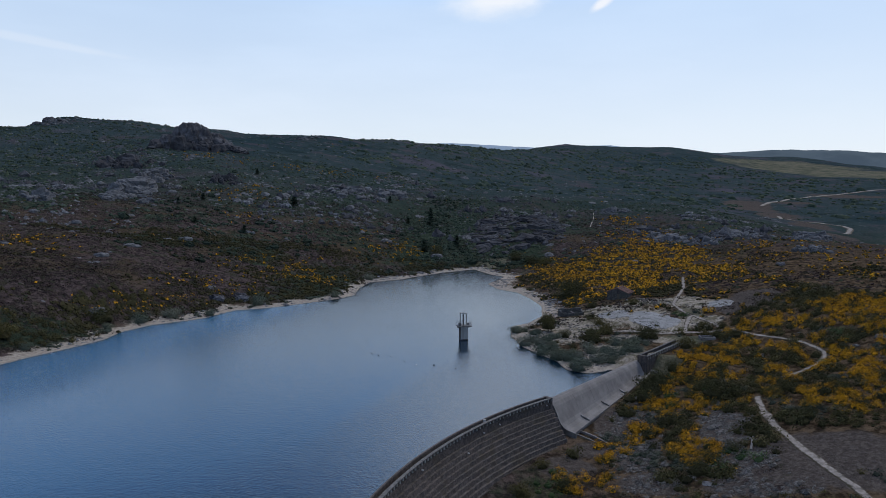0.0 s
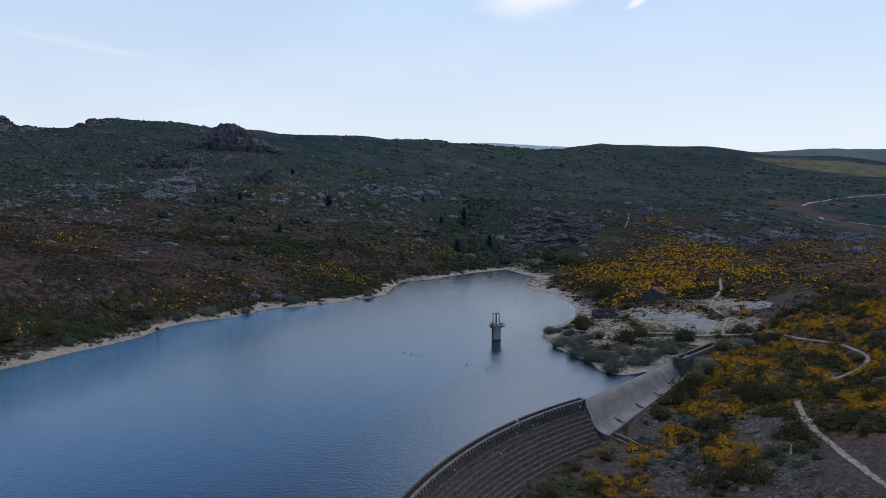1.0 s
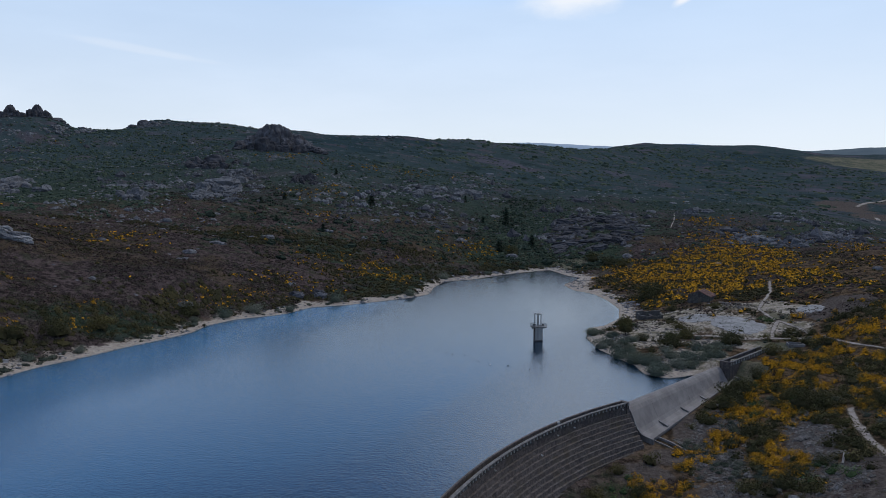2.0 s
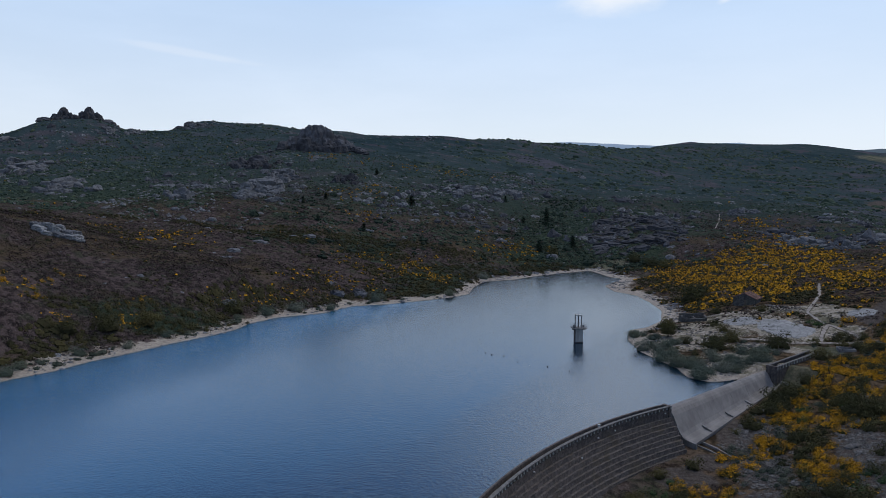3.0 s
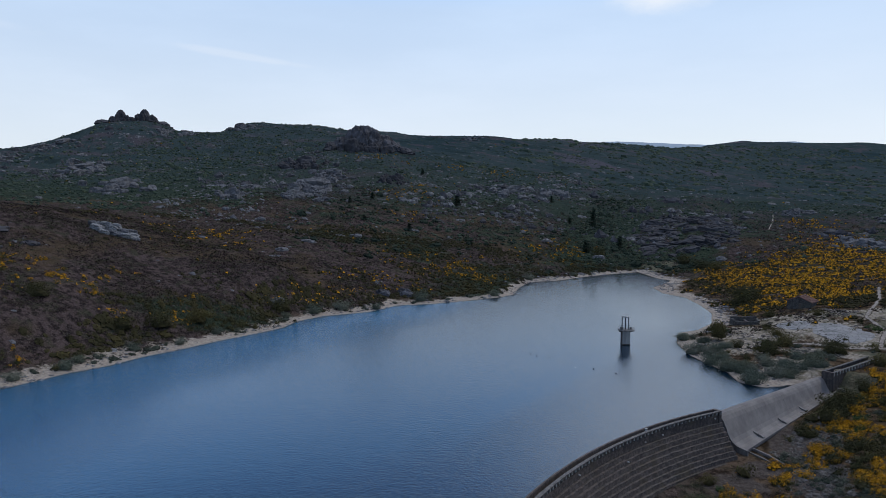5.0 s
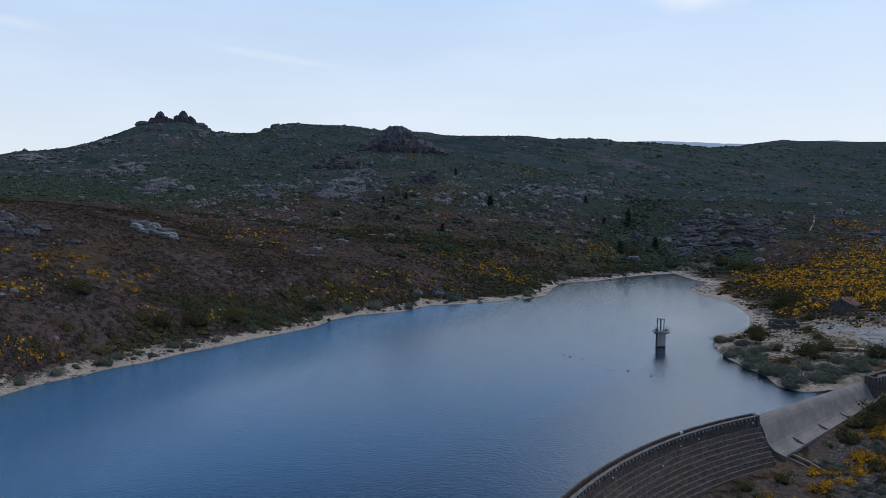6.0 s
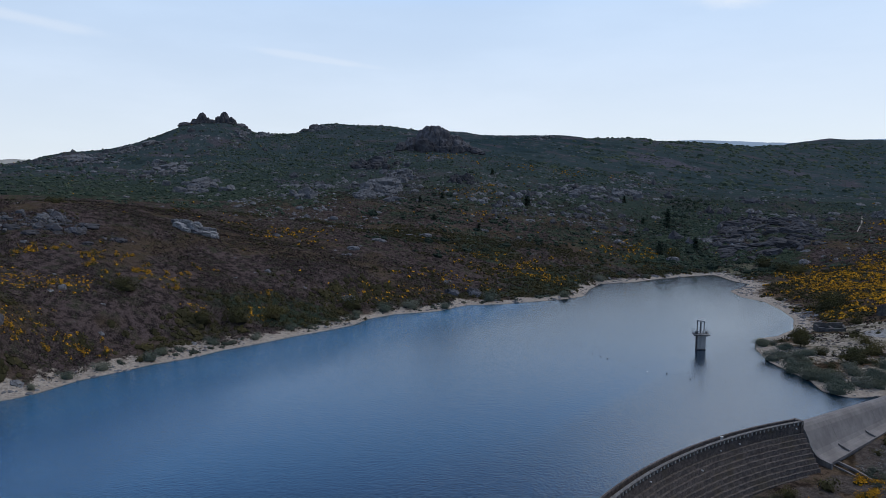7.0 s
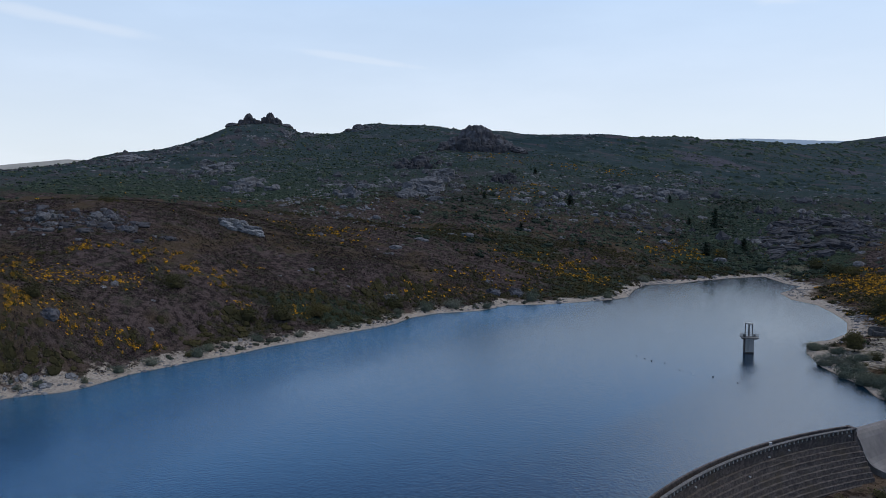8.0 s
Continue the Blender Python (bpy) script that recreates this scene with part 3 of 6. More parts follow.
GORSE_LEFT = [
    (-172, 132, 17, 4, 53), (-184, 165, 12, 3, 48), (-206, 153, 10, 15, 53), (-204, 317, 17, 8, 33), (-177, 301, 5, 7, 31),
    (-120, 255, 6, 4, 25), (-99, 303, 26, 10, 18), (-177, 200, 32, 10, 41), (-128, 717, 53, 16, 10), (-218, 695, 35, 20, 17),
    (-154, 544, 27, 38, 16), (-133, 468, 16, 20, 16), (-182, 305, 17, 20, 31), (-116, 268, 7, 6, 23), (-82, 357, 32, 24, 13),
    (-34, 448, 25, 32, 4), (167, 379, 20, 59, -24), (-158, 146, 10, 3, 47),
]
GREEN_SPOTS = [
    (-435, 464, 153, 170, 43), (-443, 588, 89, 75, 37), (-384, 706, 97, 127, 29), (-91, 855, 117, 142, 6), (2, 484, 23, 79, -0),
    (139, 1051, 170, 270, -8), (468, 815, 75, 152, -30), (63, 163, 20, 33, -21), (41, 443, 21, 30, -5), (-150, 372, 18, 20, 20),
    (-129, 219, 41, 11, 31), (-110, 390, 22, 30, 17), (-43, 323, 31, 31, 8), (101, 202, 27, 42, -27),
]
ROCK_SPOTS = [
    (-507, 664, 37, 48, 37), (-558, 534, 50, 42, 46), (-574, 447, 35, 52, 52), (-463, 521, 61, 57, 42), (-236, 192, 27, 16, 51),
    (-211, 206, 19, 17, 46), (-199, 255, 10, 14, 38), (-290, 646, 31, 63, 24), (-237, 545, 36, 58, 23), (-291, 503, 33, 62, 30),
    (-210, 394, 47, 46, 28), (-94, 576, 70, 88, 9), (-35, 681, 27, 71, 3), (51, 548, 40, 84, -5), (155, 476, 24, 42, -18), (194,
    488, 25, 73, -22), (-138, 518, 26, 60, 15), (-271, 770, 39, 98, 19), (45, 167, 6, 15, -15), (60, 150, 5, 12, -22), (54, 129,
    7, 9, -23),
]
STONE_FIELDS = [(-232, 402, 30, 34, 30), (-262, 396, 12, 26, 33), (-292, 480, 10, 46, 30), (-203, 382, 22, 24, 28), (-285, 440, 9, 30, 32)]
KNOLL_ROCKS = [(-240, 191, 10, 7, 51), (-230, 197, 11, 7, 49), (-224, 204, 8, 6, 48), (-216, 209, 8, 4, 46), (-204, 213, 9, 4, 44), (-214, 199, 7, 4, 47)]
BARE_SPOTS = [
    (70, 235, 11, 10, -17), (66, 251, 15, 10, -15), (86, 233, 8, 7, -20), (50, 200, 10, 12, -14), (40, 229, 9, 16, -10), (54,
    240, 10, 8, -13), (62, 219, 13, 4, -16), (90, 260, 7, 10, -19), (48, 190, 6, 3, -14), (57, 263, 12, 7, -12), (77, 264, 9, 6, -16), (97, 253, 8, 9, -21), (46, 250, 7, 7, -11),
]
GRASS_SPOTS = [
    (838, 1652, 178, 182, -27), (875, 1532, 127, 216, -30), (59, 197, 4, 3, -17), (33, 428, 13, 16, -4), (75, 217, 9, 5, -19), (76, 228, 7, 4, -19), (86, 244, 5, 8, -20), (61, 258, 8, 6, -14),
    (63, 196, 6, 5, -18),
]
FIELD_SPOTS = [
    (61, 149, 5, 10, -22), (40, 161, 5, 8, -14), (56, 123, 9, 4, -24), (60, 131, 3, 8, -25), (41, 145, 5, 11, -16), (40, 130, 7,
    4, -17), (58, 140, 3, 8, -22), (55, 126, 3, 6, -24), (74, 127, 15, 12, -30), (63, 123, 7, 6, -27), (379, 882, 31, 44, -23),
    (31, 147, 4, 4, -12), (25, 139, 6, 5, -10), (362, 820, 29, 41, -24), (111, 250, 9, 15, -23), (100, 243, 5, 8, -22),
]

FIELD_FAR = [(355, 745, 26, 46, -25), (318, 610, 20, 34, -28), (300, 530, 14, 26, -30), (565, 985, 60, 34, -30), (385, 890, 34, 30, -23), (450, 905, 30, 20, -27)]


def gorse_at(x, y):
    return np.maximum(np.maximum(blobs(x, y, GORSE_RIGHT[5:]), 1.2 * blobs(x, y, GORSE_RIGHT[:5])), np.maximum(0.80 * blobs(x, y, GORSE_LEFT), 0.33 * smooth(30, 70, x) * smooth(560, 450, y) * smooth(225, 250, y)))


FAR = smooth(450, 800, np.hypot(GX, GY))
ROCK = 0.10 - 0.12 * FAR + 0.14 * blobs(GX, GY, ROCK_SPOTS)
ROCK = np.maximum(ROCK, 0.9 * blobs(GX, GY, BARE_SPOTS))
GREEN = 0.34 - 0.26 * smooth(-60, -120, GX) * smooth(440, 380, GY) + 0.14 * np.exp(-((GX + 60) / 160) ** 2 - ((GY - 420) / 130) ** 2) + 0.35 * smooth(430, 700, np.hypot(GX, GY)) + 0.6 * blobs(GX, GY, GREEN_SPOTS)
GRASS = 1.0 * blobs(GX, GY, GRASS_SPOTS)
NEAR = smooth(5, 40, GX) * smooth(420, 330, GY) * smooth(240, 170, GX)
FIELD = np.maximum(0.95 * blobs(GX, GY, FIELD_SPOTS), 0.75 * blobs(GX, GY, FIELD_FAR))


def raw_mesh(name, verts, faces, material, smooth_faces=False, attributes=None):
    """A mesh from arrays; faces all have the same number of corners."""
    verts, faces = np.asarray(verts, np.float32), np.asarray(faces, np.int32)
    me = bpy.data.meshes.new(name)
    k = faces.shape[1]
    me.vertices.add(len(verts)), me.loops.add(faces.size), me.polygons.add(len(faces))
    me.vertices.foreach_set("co", verts.ravel())
    me.loops.foreach_set("vertex_index", faces.ravel())
    me.polygons.foreach_set("loop_start", np.arange(0, faces.size, k, dtype=np.int32))
    me.polygons.foreach_set("use_smooth", np.full(len(faces), smooth_faces))
    for key, (domain, values) in (attributes or {}).items():
        me.attributes.new(key, "FLOAT", domain).data.foreach_set("value", np.asarray(values, np.float32))
    me.materials.append(material)
    me.update(calc_edges=True)
    return me


def grid_faces(rows, cols):
    i = (np.arange(rows - 1)[:, None] * cols + np.arange(cols - 1)[None, :]).ravel()
    return np.stack([i, i + 1, i + cols + 1, i + cols], 1)


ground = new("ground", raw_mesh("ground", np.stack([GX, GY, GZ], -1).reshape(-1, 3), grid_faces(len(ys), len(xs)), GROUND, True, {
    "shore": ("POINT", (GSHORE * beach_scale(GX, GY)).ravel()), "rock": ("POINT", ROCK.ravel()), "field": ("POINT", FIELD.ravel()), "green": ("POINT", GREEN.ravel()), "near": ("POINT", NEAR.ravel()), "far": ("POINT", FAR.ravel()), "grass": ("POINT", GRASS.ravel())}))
tagged(ground, "heather moorland with granite, scrub and sandy shore", "ground", kind="structure")

def part(name, bm, material, parent=None, label=""):
    """Links a bmesh as one mesh object, under a thing or a part."""
    me = bpy.data.meshes.new(name)
    bm.to_mesh(me)
    bm.free()
    me.materials.append(material)
    ob = new(name, me)
    if parent:
        ob.parent = parent
    return tagged(ob, label)


def thing(name, at, label, category, group="", kind="", turn=0.0):
    ob = new(name)
    ob.matrix_world = pose(*at, 0, 0, turn)
    ob.empty_display_size = 0.2
    return tagged(ob, label, category, group, kind)


def water_sheet():
    """The lake's level sheet, reaching a little under its banks and up to the dam and the spillway."""
    wx, wy = GX.copy(), GY.copy()
    ring = np.hypot(wx - ARC_C[0], wy - ARC_C[1])
    pull = np.where((ring < ARC_R - 1) & (ring > ARC_R - 12), (ARC_R - 1) / ring, 1.0)
    wx, wy = ARC_C[0] + (wx - ARC_C[0]) * pull, ARC_C[1] + (wy - ARC_C[1]) * pull
    ux, uy = SPILL_B[0] - SPILL_A[0], SPILL_B[1] - SPILL_A[1]
    long = math.hypot(ux, uy)
    ux, uy = ux / long, uy / long
    along = (GX - SPILL_A[0]) * ux + (GY - SPILL_A[1]) * uy
    out = (GX - SPILL_A[0]) * uy - (GY - SPILL_A[1]) * ux
    over = np.where((along > -6) & (along < long + 2) & (out > 0) & (out < 8), out, 0.0)
    wx, wy = wx - over * uy, wy + over * ux
    faces = grid_faces(len(ys), len(xs))
    deep = inside(GX, GY, LAKE).ravel()
    faces = faces[deep[faces].any(1)]
    used, index = np.unique(faces, return_inverse=True)
    verts = np.stack([wx.ravel(), wy.ravel(), np.zeros(wx.size)], -1)[used]
    return raw_mesh("water", verts, index.reshape(-1, 4), WATER, True, {"shore": ("POINT", -GSHORE.ravel()[used])})


tagged(new("water", water_sheet()), "calm blue reservoir water with fine ripples", "water", kind="structure")


# ---- shapes ----
def box(bm, size, at=(0, 0, 0), turn=0.0, bevel=0.0):
    m = pose(*at, 0, 0, turn) @ Matrix.Diagonal((*size, 1))
    made = bmesh.ops.create_cube(bm, size=1, matrix=m)
    if bevel:
        edges = list({e for v in made["verts"] for e in v.link_edges})
        bmesh.ops.bevel(bm, geom=edges, offset=bevel, segments=2, affect="EDGES", profile=0.6)


def loft(bm, sections, closed=True):
    """Joins equal rings of points into a skin with capped ends."""
    rings = [[bm.verts.new(p) for p in ring] for ring in sections]
    n = len(rings[0])
    for a, b in zip(rings[:-1], rings[1:]):
        for k in range(n if closed else n - 1):
            bm.faces.new((a[k], a[(k + 1) % n], b[(k + 1) % n], b[k]))
    if closed:
        bm.faces.new(rings[0][::-1]), bm.faces.new(rings[-1])
    bmesh.ops.recalc_face_normals(bm, faces=bm.faces[:])


def arc_sweep(profile, a0=ARC_A0, a1=ARC_A1, count=90, uneven=0.0, seed=0):
    """Sweeps (distance in from the upstream edge, height) along the dam's arc; uneven stones stand out by that much."""
    bm = bmesh.new()
    r = random.Random(seed)
    rings = []
    for k, a in enumerate(np.linspace(a0, a1, count)):
        if k % 2 == 0:
            out, up = r.uniform(-1, 1) * uneven, r.uniform(-1, 1) * uneven
        rings.append([(*arc_point(a, ARC_R - d - out), z + up) for d, z in profile])
    loft(bm, rings)
    return bm


def rect(d0, d1, z0, z1, c=0.0):
    return [(d0, z0), (d1, z0), (d1, z1 - c), (d1 - c, z1), (d0 + c, z1), (d0, z1 - c)] if c else [(d0, z0), (d1, z0), (d1, z1), (d0, z1)]


# ---- the arched dam ----
dam = thing("dam", (0, 0, 0), "dark stepped granite masonry arch dam with parapets", "dam")
DAM_W = 1.75
part("core", arc_sweep(rect(0, DAM_W, -14, 1.6)), MASONRY, dam)
STEP_H, STEP_D = 0.82, 0.58
for k in range(14):
    top = 0.15 - k * STEP_H
    inner, outer = DAM_W - 0.4 + k * STEP_D if k else DAM_W - 0.2, DAM_W + (k + 1) * STEP_D
    part("step", arc_sweep([(inner, top - STEP_H - 0.6), (outer, top - STEP_H - 0.6), (outer, top - STEP_H + 0.05), (outer - 0.14, top - 0.05), (outer - 0.20, top), (inner, top)], ARC_A0, ARC_A0 + 62, 150, 0.06, k), MASONRY, dam)
    part("ledge", arc_sweep(rect(DAM_W + k * STEP_D - 0.05, outer - 0.12, top - 0.10, top + 0.02), ARC_A0, ARC_A0 + 62, 240, 0.05, 40 + k), LEDGE, dam, "paler ledge stones")
part("upstream_parapet", arc_sweep(rect(-0.05, 0.35, 1.4, 2.62, 0.05)), MASONRY, dam)
part("walkway", arc_sweep(rect(0.35, DAM_W - 0.35, 1.5, 1.66)), DARK_CONCRETE, dam)
part("downstream_parapet", arc_sweep(rect(DAM_W - 0.32, DAM_W - 0.08, 1.3, 2.45)), MASONRY, dam)
part("coping", arc_sweep(rect(DAM_W - 0.45, DAM_W + 0.18, 2.45, 2.62, 0.03)), COPING, dam, "pale stone coping")
bm = bmesh.new()
box(bm, (0.28, 0.24, 0.55), (0, 0, 0), bevel=0.03)
first = part("pilaster", bm, TOWER_CONCRETE, dam)
arc_m = radians(ARC_A1 - ARC_A0) * ARC_R
count = int(arc_m / 1.2)
for k in range(count + 1):
    a = ARC_A0 + (ARC_A1 - ARC_A0) * (k + 0.2) / (count + 0.4)
    ob = first if k == 0 else new("pilaster", first.data)
    ob.parent = dam
    ob.matrix_basis = pose(*arc_point(a, ARC_R - DAM_W - 0.02), 2.17, 0, 0, a)
# end pier of the arch beside the spillway
bm = bmesh.new()
ex, ey = arc_point(ARC_A0 + 0.2, ARC_R - DAM_W / 2)
box(bm, (DAM_W + 0.3, 0.8, 9.0), (ex, ey, -1.85), ARC_A0, 0.05)
part("end_pier", bm, MASONRY, dam)

# ---- spillway ----
SP_U = Vector((SPILL_B[0] - SPILL_A[0], SPILL_B[1] - SPILL_A[1]))
SP_L = SP_U.length
SP_U.normalize()
SP_N = Vector((SP_U.y, -SP_U.x))


def spill_point(s, out, z):
    """s metres along the crest, out metres downstream."""
    return SPILL_A[0] + SP_U.x * s + SP_N.x * out, SPILL_A[1] + SP_U.y * s + SP_N.y * out, z


def spill_scale(s):
    return 0.89 - 0.46 * s / SP_L


FACE = [(-0.9, -0.35), (-0.55, -0.05), (0.0, 0.0), (0.6, -0.1), (1.2, -0.55), (1.9, -1.5), (3.1, -3.9), (3.9, -5.3), (4.7, -6.2), (5.7, -6.75), (7.6, -7.0)]


def spill_section(s):
    q = spill_scale(s)
    ring = [spill_point(s, o if o < 1 else 1 + (o - 1) * q, CREST_Z + (z if z > -0.5 else -0.5 + (z + 0.5) * q)) for o, z in FACE]
    lip = ring[-1]
    return ring + [(lip[0], lip[1], lip[2] - 0.5), (*spill_point(s, 1 + 5.6 * q, 0)[:2], lip[2] - 2.5), spill_point(s, -0.9, -12)]


spillway = thing("spillway", (0, 0, 0), "smooth grey concrete overflow spillway with streaks", "spillway")
for k in range(6):
    bm = bmesh.new()
    s0, s1 = SP_L * k / 6 - (1.2 if k == 0 else 0), SP_L * (k + 1) / 6 - 0.03
    loft(bm, [spill_section(s) for s in np.linspace(s0, s1, 6)])
    part("slab", bm, CONCRETE, spillway)
for s in (0.155, 0.385, 0.60, 0.815):
    s *= SP_L
    q = spill_scale(s)
    bm = bmesh.new()
    foot = [(4.4, -5.95), (5.6, -6.85), (7.4, -7.05), (7.3, -6.55), (5.8, -6.15), (4.5, -5.7)]
    loft(bm, [[spill_point(s + w, 1 + (o - 1) * q, CREST_Z - 0.5 + (z + 0.5) * q) for o, z in foot] for w in (-0.22, 0.22)])
    part("splitter_fin", bm, DARK_CONCRETE, spillway, "dark triangular concrete fin")

# ---- paths and the valley road: thin worn ribbons on the ground ----
LOWER_PATH = [(71.6, 110.9), (71.1, 114.7), (69.9, 121.3), (69.6, 128.3), (70.2, 138.2), (70.4, 145.9), (72.3, 156.1), (74.6, 163.7)]
MAIN_PATH = [(85.6, 174.3), (94.3, 178.6), (100.9, 184.2), (104.1, 188.1), (104.0, 191.6), (102.6, 198.0), (97.8, 204.9), (90.6, 220.1), (87.8, 231.9), (86.0, 240.1), (84.4, 250.1), (84.7, 257.4), (91.0, 270.1), (98.4, 285.5), (107.3, 313.1)]
SIDE_PATH = [(56.1, 229.2), (66.5, 223.3), (77.9, 223.8), (92.1, 219.5)]
LINK_PATH = [(77.9, 223.8), (80.8, 231.3), (85.4, 240.3)]
HILL_PATH = [(108.8, 520.8), (119.4, 559.4), (124.6, 583.9)]
ROAD_UPPER = [(397.0, 878.5), (417.2, 904.4), (454.0, 935.7), (530.5, 995.5), (612.8, 1041.0), (677.7, 1081.2)]
ROAD_LOWER = [(349.3, 733.0), (315.2, 642.9), (329.4, 640.2), (341.5, 633.9), (353.2, 622.8), (350.9, 605.7), (320.1, 560.0), (252.0, 459.4)]


def ribbon(name, line, width, material, label, category, lift=0.14, ragged=0.6, cross=9):
    pts = [Vector(p) for p in line]
    fine = []
    for a, b in zip(pts[:-1], pts[1:]):
        n = max(2, int((b - a).length / 1.2))
        fine += [a.lerp(b, k / n) for k in range(n)]
    fine.append(pts[-1])
    for _ in range(6):
        fine = [fine[0]] + [(fine[k - 1] + fine[k] * 2 + fine[k + 1]) / 4 for k in range(1, len(fine) - 1)] + [fine[-1]]
    rows = []
    for k, p in enumerate(fine):
        d = (fine[min(k + 1, len(fine) - 1)] - fine[max(k - 1, 0)]).normalized()
        side = Vector((d.y, -d.x))
        for u in np.linspace(-0.5, 0.5, cross):
            w = width * (1 + ragged * float(fbm(p.x + 40 * (u > 0), p.y, 4.0, 3, 5)))
            rows.append((p.x + side.x * u * w, p.y + side.y * u * w, lift if abs(u) < 0.49 else -0.1))
    rows = np.array(rows)
    worn = np.tile(np.abs(np.linspace(-1, 1, cross)), len(fine))
    rows[:, 2] += ground_z(rows[:, 0], rows[:, 1])
    return tagged(new(name, raw_mesh(name, rows, grid_faces(len(fine), cross), material, True, {"edge": ("POINT", worn)})), label, category, kind="structure")


PATHS = [LOWER_PATH, MAIN_PATH, SIDE_PATH, LINK_PATH]
ribbon("path", LOWER_PATH, 2.1, DIRT, "pale stony dirt track beside the river bed", "path")
ribbon("path", MAIN_PATH, 1.6, DIRT, "winding pale dirt track through gorse", "path")
ribbon("path", SIDE_PATH, 2.3, DIRT, "pale dirt track behind the dam abutment", "path", lift=0.18)
ribbon("path", LINK_PATH, 2.0, DIRT, "short dirt footpath joining two tracks", "path", lift=0.10)
ribbon("path", HILL_PATH, 1.1, DIRT, "narrow pale footpath on the gorse hill", "path", lift=0.25)
ribbon("road", ROAD_UPPER, 7.0, DIRT, "pale unpaved valley road", "road", lift=0.45, ragged=0.1)
ribbon("road", ROAD_LOWER[:-1], 5.5, DIRT, "pale unpaved valley road in a bend", "road", lift=0.4, ragged=0.1)


# ---- low vegetation and loose stones over the whole heath ----
def clump(rng, n, size, lobes=5):
    """Triangles of one shrub of radius 1: leafy sprays over a few lobes."""
    cen = rng.normal(0, 0.42, (lobes, 3)) * (1, 1, 0.45) + (0, 0, 0.35)
    which = rng.integers(0, lobes, n)
    z, phi = rng.uniform(-0.15, 1, n), rng.uniform(0, 2 * np.pi, n)
    flat = np.sqrt(1 - np.clip(z, -1, 1) ** 2)
    d = np.stack([flat * np.cos(phi), flat * np.sin(phi), z], 1)
    at = cen[which] + d * rng.uniform(0.42, 0.62, (n, 1))
    at[:, 2] = np.maximum(at[:, 2], 0.02)
    nrm = d + rng.normal(0, 0.45, (n, 3))
    nrm /= np.linalg.norm(nrm, axis=1)[:, None]
    t = np.cross(nrm, rng.normal(0, 1, (n, 3)))
    t /= np.linalg.norm(t, axis=1)[:, None] + 1e-9
    b = np.cross(nrm, t)
    tri = []
    for k in range(3):
        a = 2.094 * k + rng.uniform(-0.4, 0.4, n)
        r = size * rng.uniform(0.6, 1.15, n)
        tri.append(at + t * (np.cos(a) * r)[:, None] + b * (np.sin(a) * r)[:, None])
    return np.stack(tri, 1).reshape(-1, 3)


def cushion(rng, sides=7, levels=((1.0, -0.05), (0.78, 0.45), (0.40, 0.78))):
    """Triangles of a low lumpy mound of radius 1."""
    a = np.linspace(0, 2 * np.pi, sides, endpoint=False) + rng.uniform(-0.25, 0.25, sides)
    rings = []
    for r, z in levels:
        q = r * rng.uniform(0.8, 1.18, sides)
        rings.append(np.stack([np.cos(a) * q, np.sin(a) * q, z * rng.uniform(0.75, 1.2, sides)], 1))
    top = np.array([rng.uniform(-0.12, 0.12), rng.uniform(-0.12, 0.12), 0.9])
    tri = []
    for lo, hi in zip(rings[:-1], rings[1:]):
        for k in range(sides):
            j = (k + 1) % sides
            tri += [lo[k], lo[j], hi[j], lo[k], hi[j], hi[k]]
    for k in range(sides):
        tri += [rings[-1][k], rings[-1][(k + 1) % sides], top]
    return np.array(tri)


SIMPLE = ((1.0, -0.05), (0.62, 0.62))


def dome(rng, lumps=6, detail=2):
    """Triangles of a rounded, lumpy bush of radius 1."""
    bm = bmesh.new()
    bmesh.ops.create_icosphere(bm, subdivisions=detail, radius=1)
    cen = rng.normal(0, 1, (lumps, 3)) * (1, 1, 0.6) + (0, 0, 0.35)
    cen /= np.linalg.norm(cen, axis=1)[:, None]
    tri = np.array([[v.co[:] for v in f.verts] for f in bm.faces])
    bm.free()
    tri = tri[tri[:, :, 2].mean(1) > -0.12].reshape(-1, 3)
    near = (tri @ cen.T).max(1)
    tri = tri * (0.62 + 0.34 * np.clip((near - 0.55) / 0.4, 0, 1))[:, None]
    return tri * (1, 1, 0.85)


def round_bush(rng, n, size, detail=2):
    """A dense rounded bush: small sprays on a lumpy dome."""
    shell = dome(rng)
    at = shell.reshape(-1, 3, 3).mean(1)[rng.integers(0, len(shell) // 3, n)]
    at = at * rng.uniform(0.95, 1.16, (n, 1)) + rng.normal(0, 0.06, (n, 3))
    tri = at[:, None, :] + rng.normal(0, size, (n, 3, 3))
    core = (dome(rng, 6, detail) * 0.94).reshape(-1, 3, 3)
    core = core * rng.uniform(0.88, 1.1, (len(core), 1, 1)) + rng.normal(0, 0.035, core.shape)
    return np.concatenate([core.reshape(-1, 3), tri.reshape(-1, 3)]), len(core)


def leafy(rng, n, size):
    """A leafy bush: small sprays over several lobes round an inner mass coloured dark as shade."""
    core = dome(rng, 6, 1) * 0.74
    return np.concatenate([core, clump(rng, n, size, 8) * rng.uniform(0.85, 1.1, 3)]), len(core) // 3


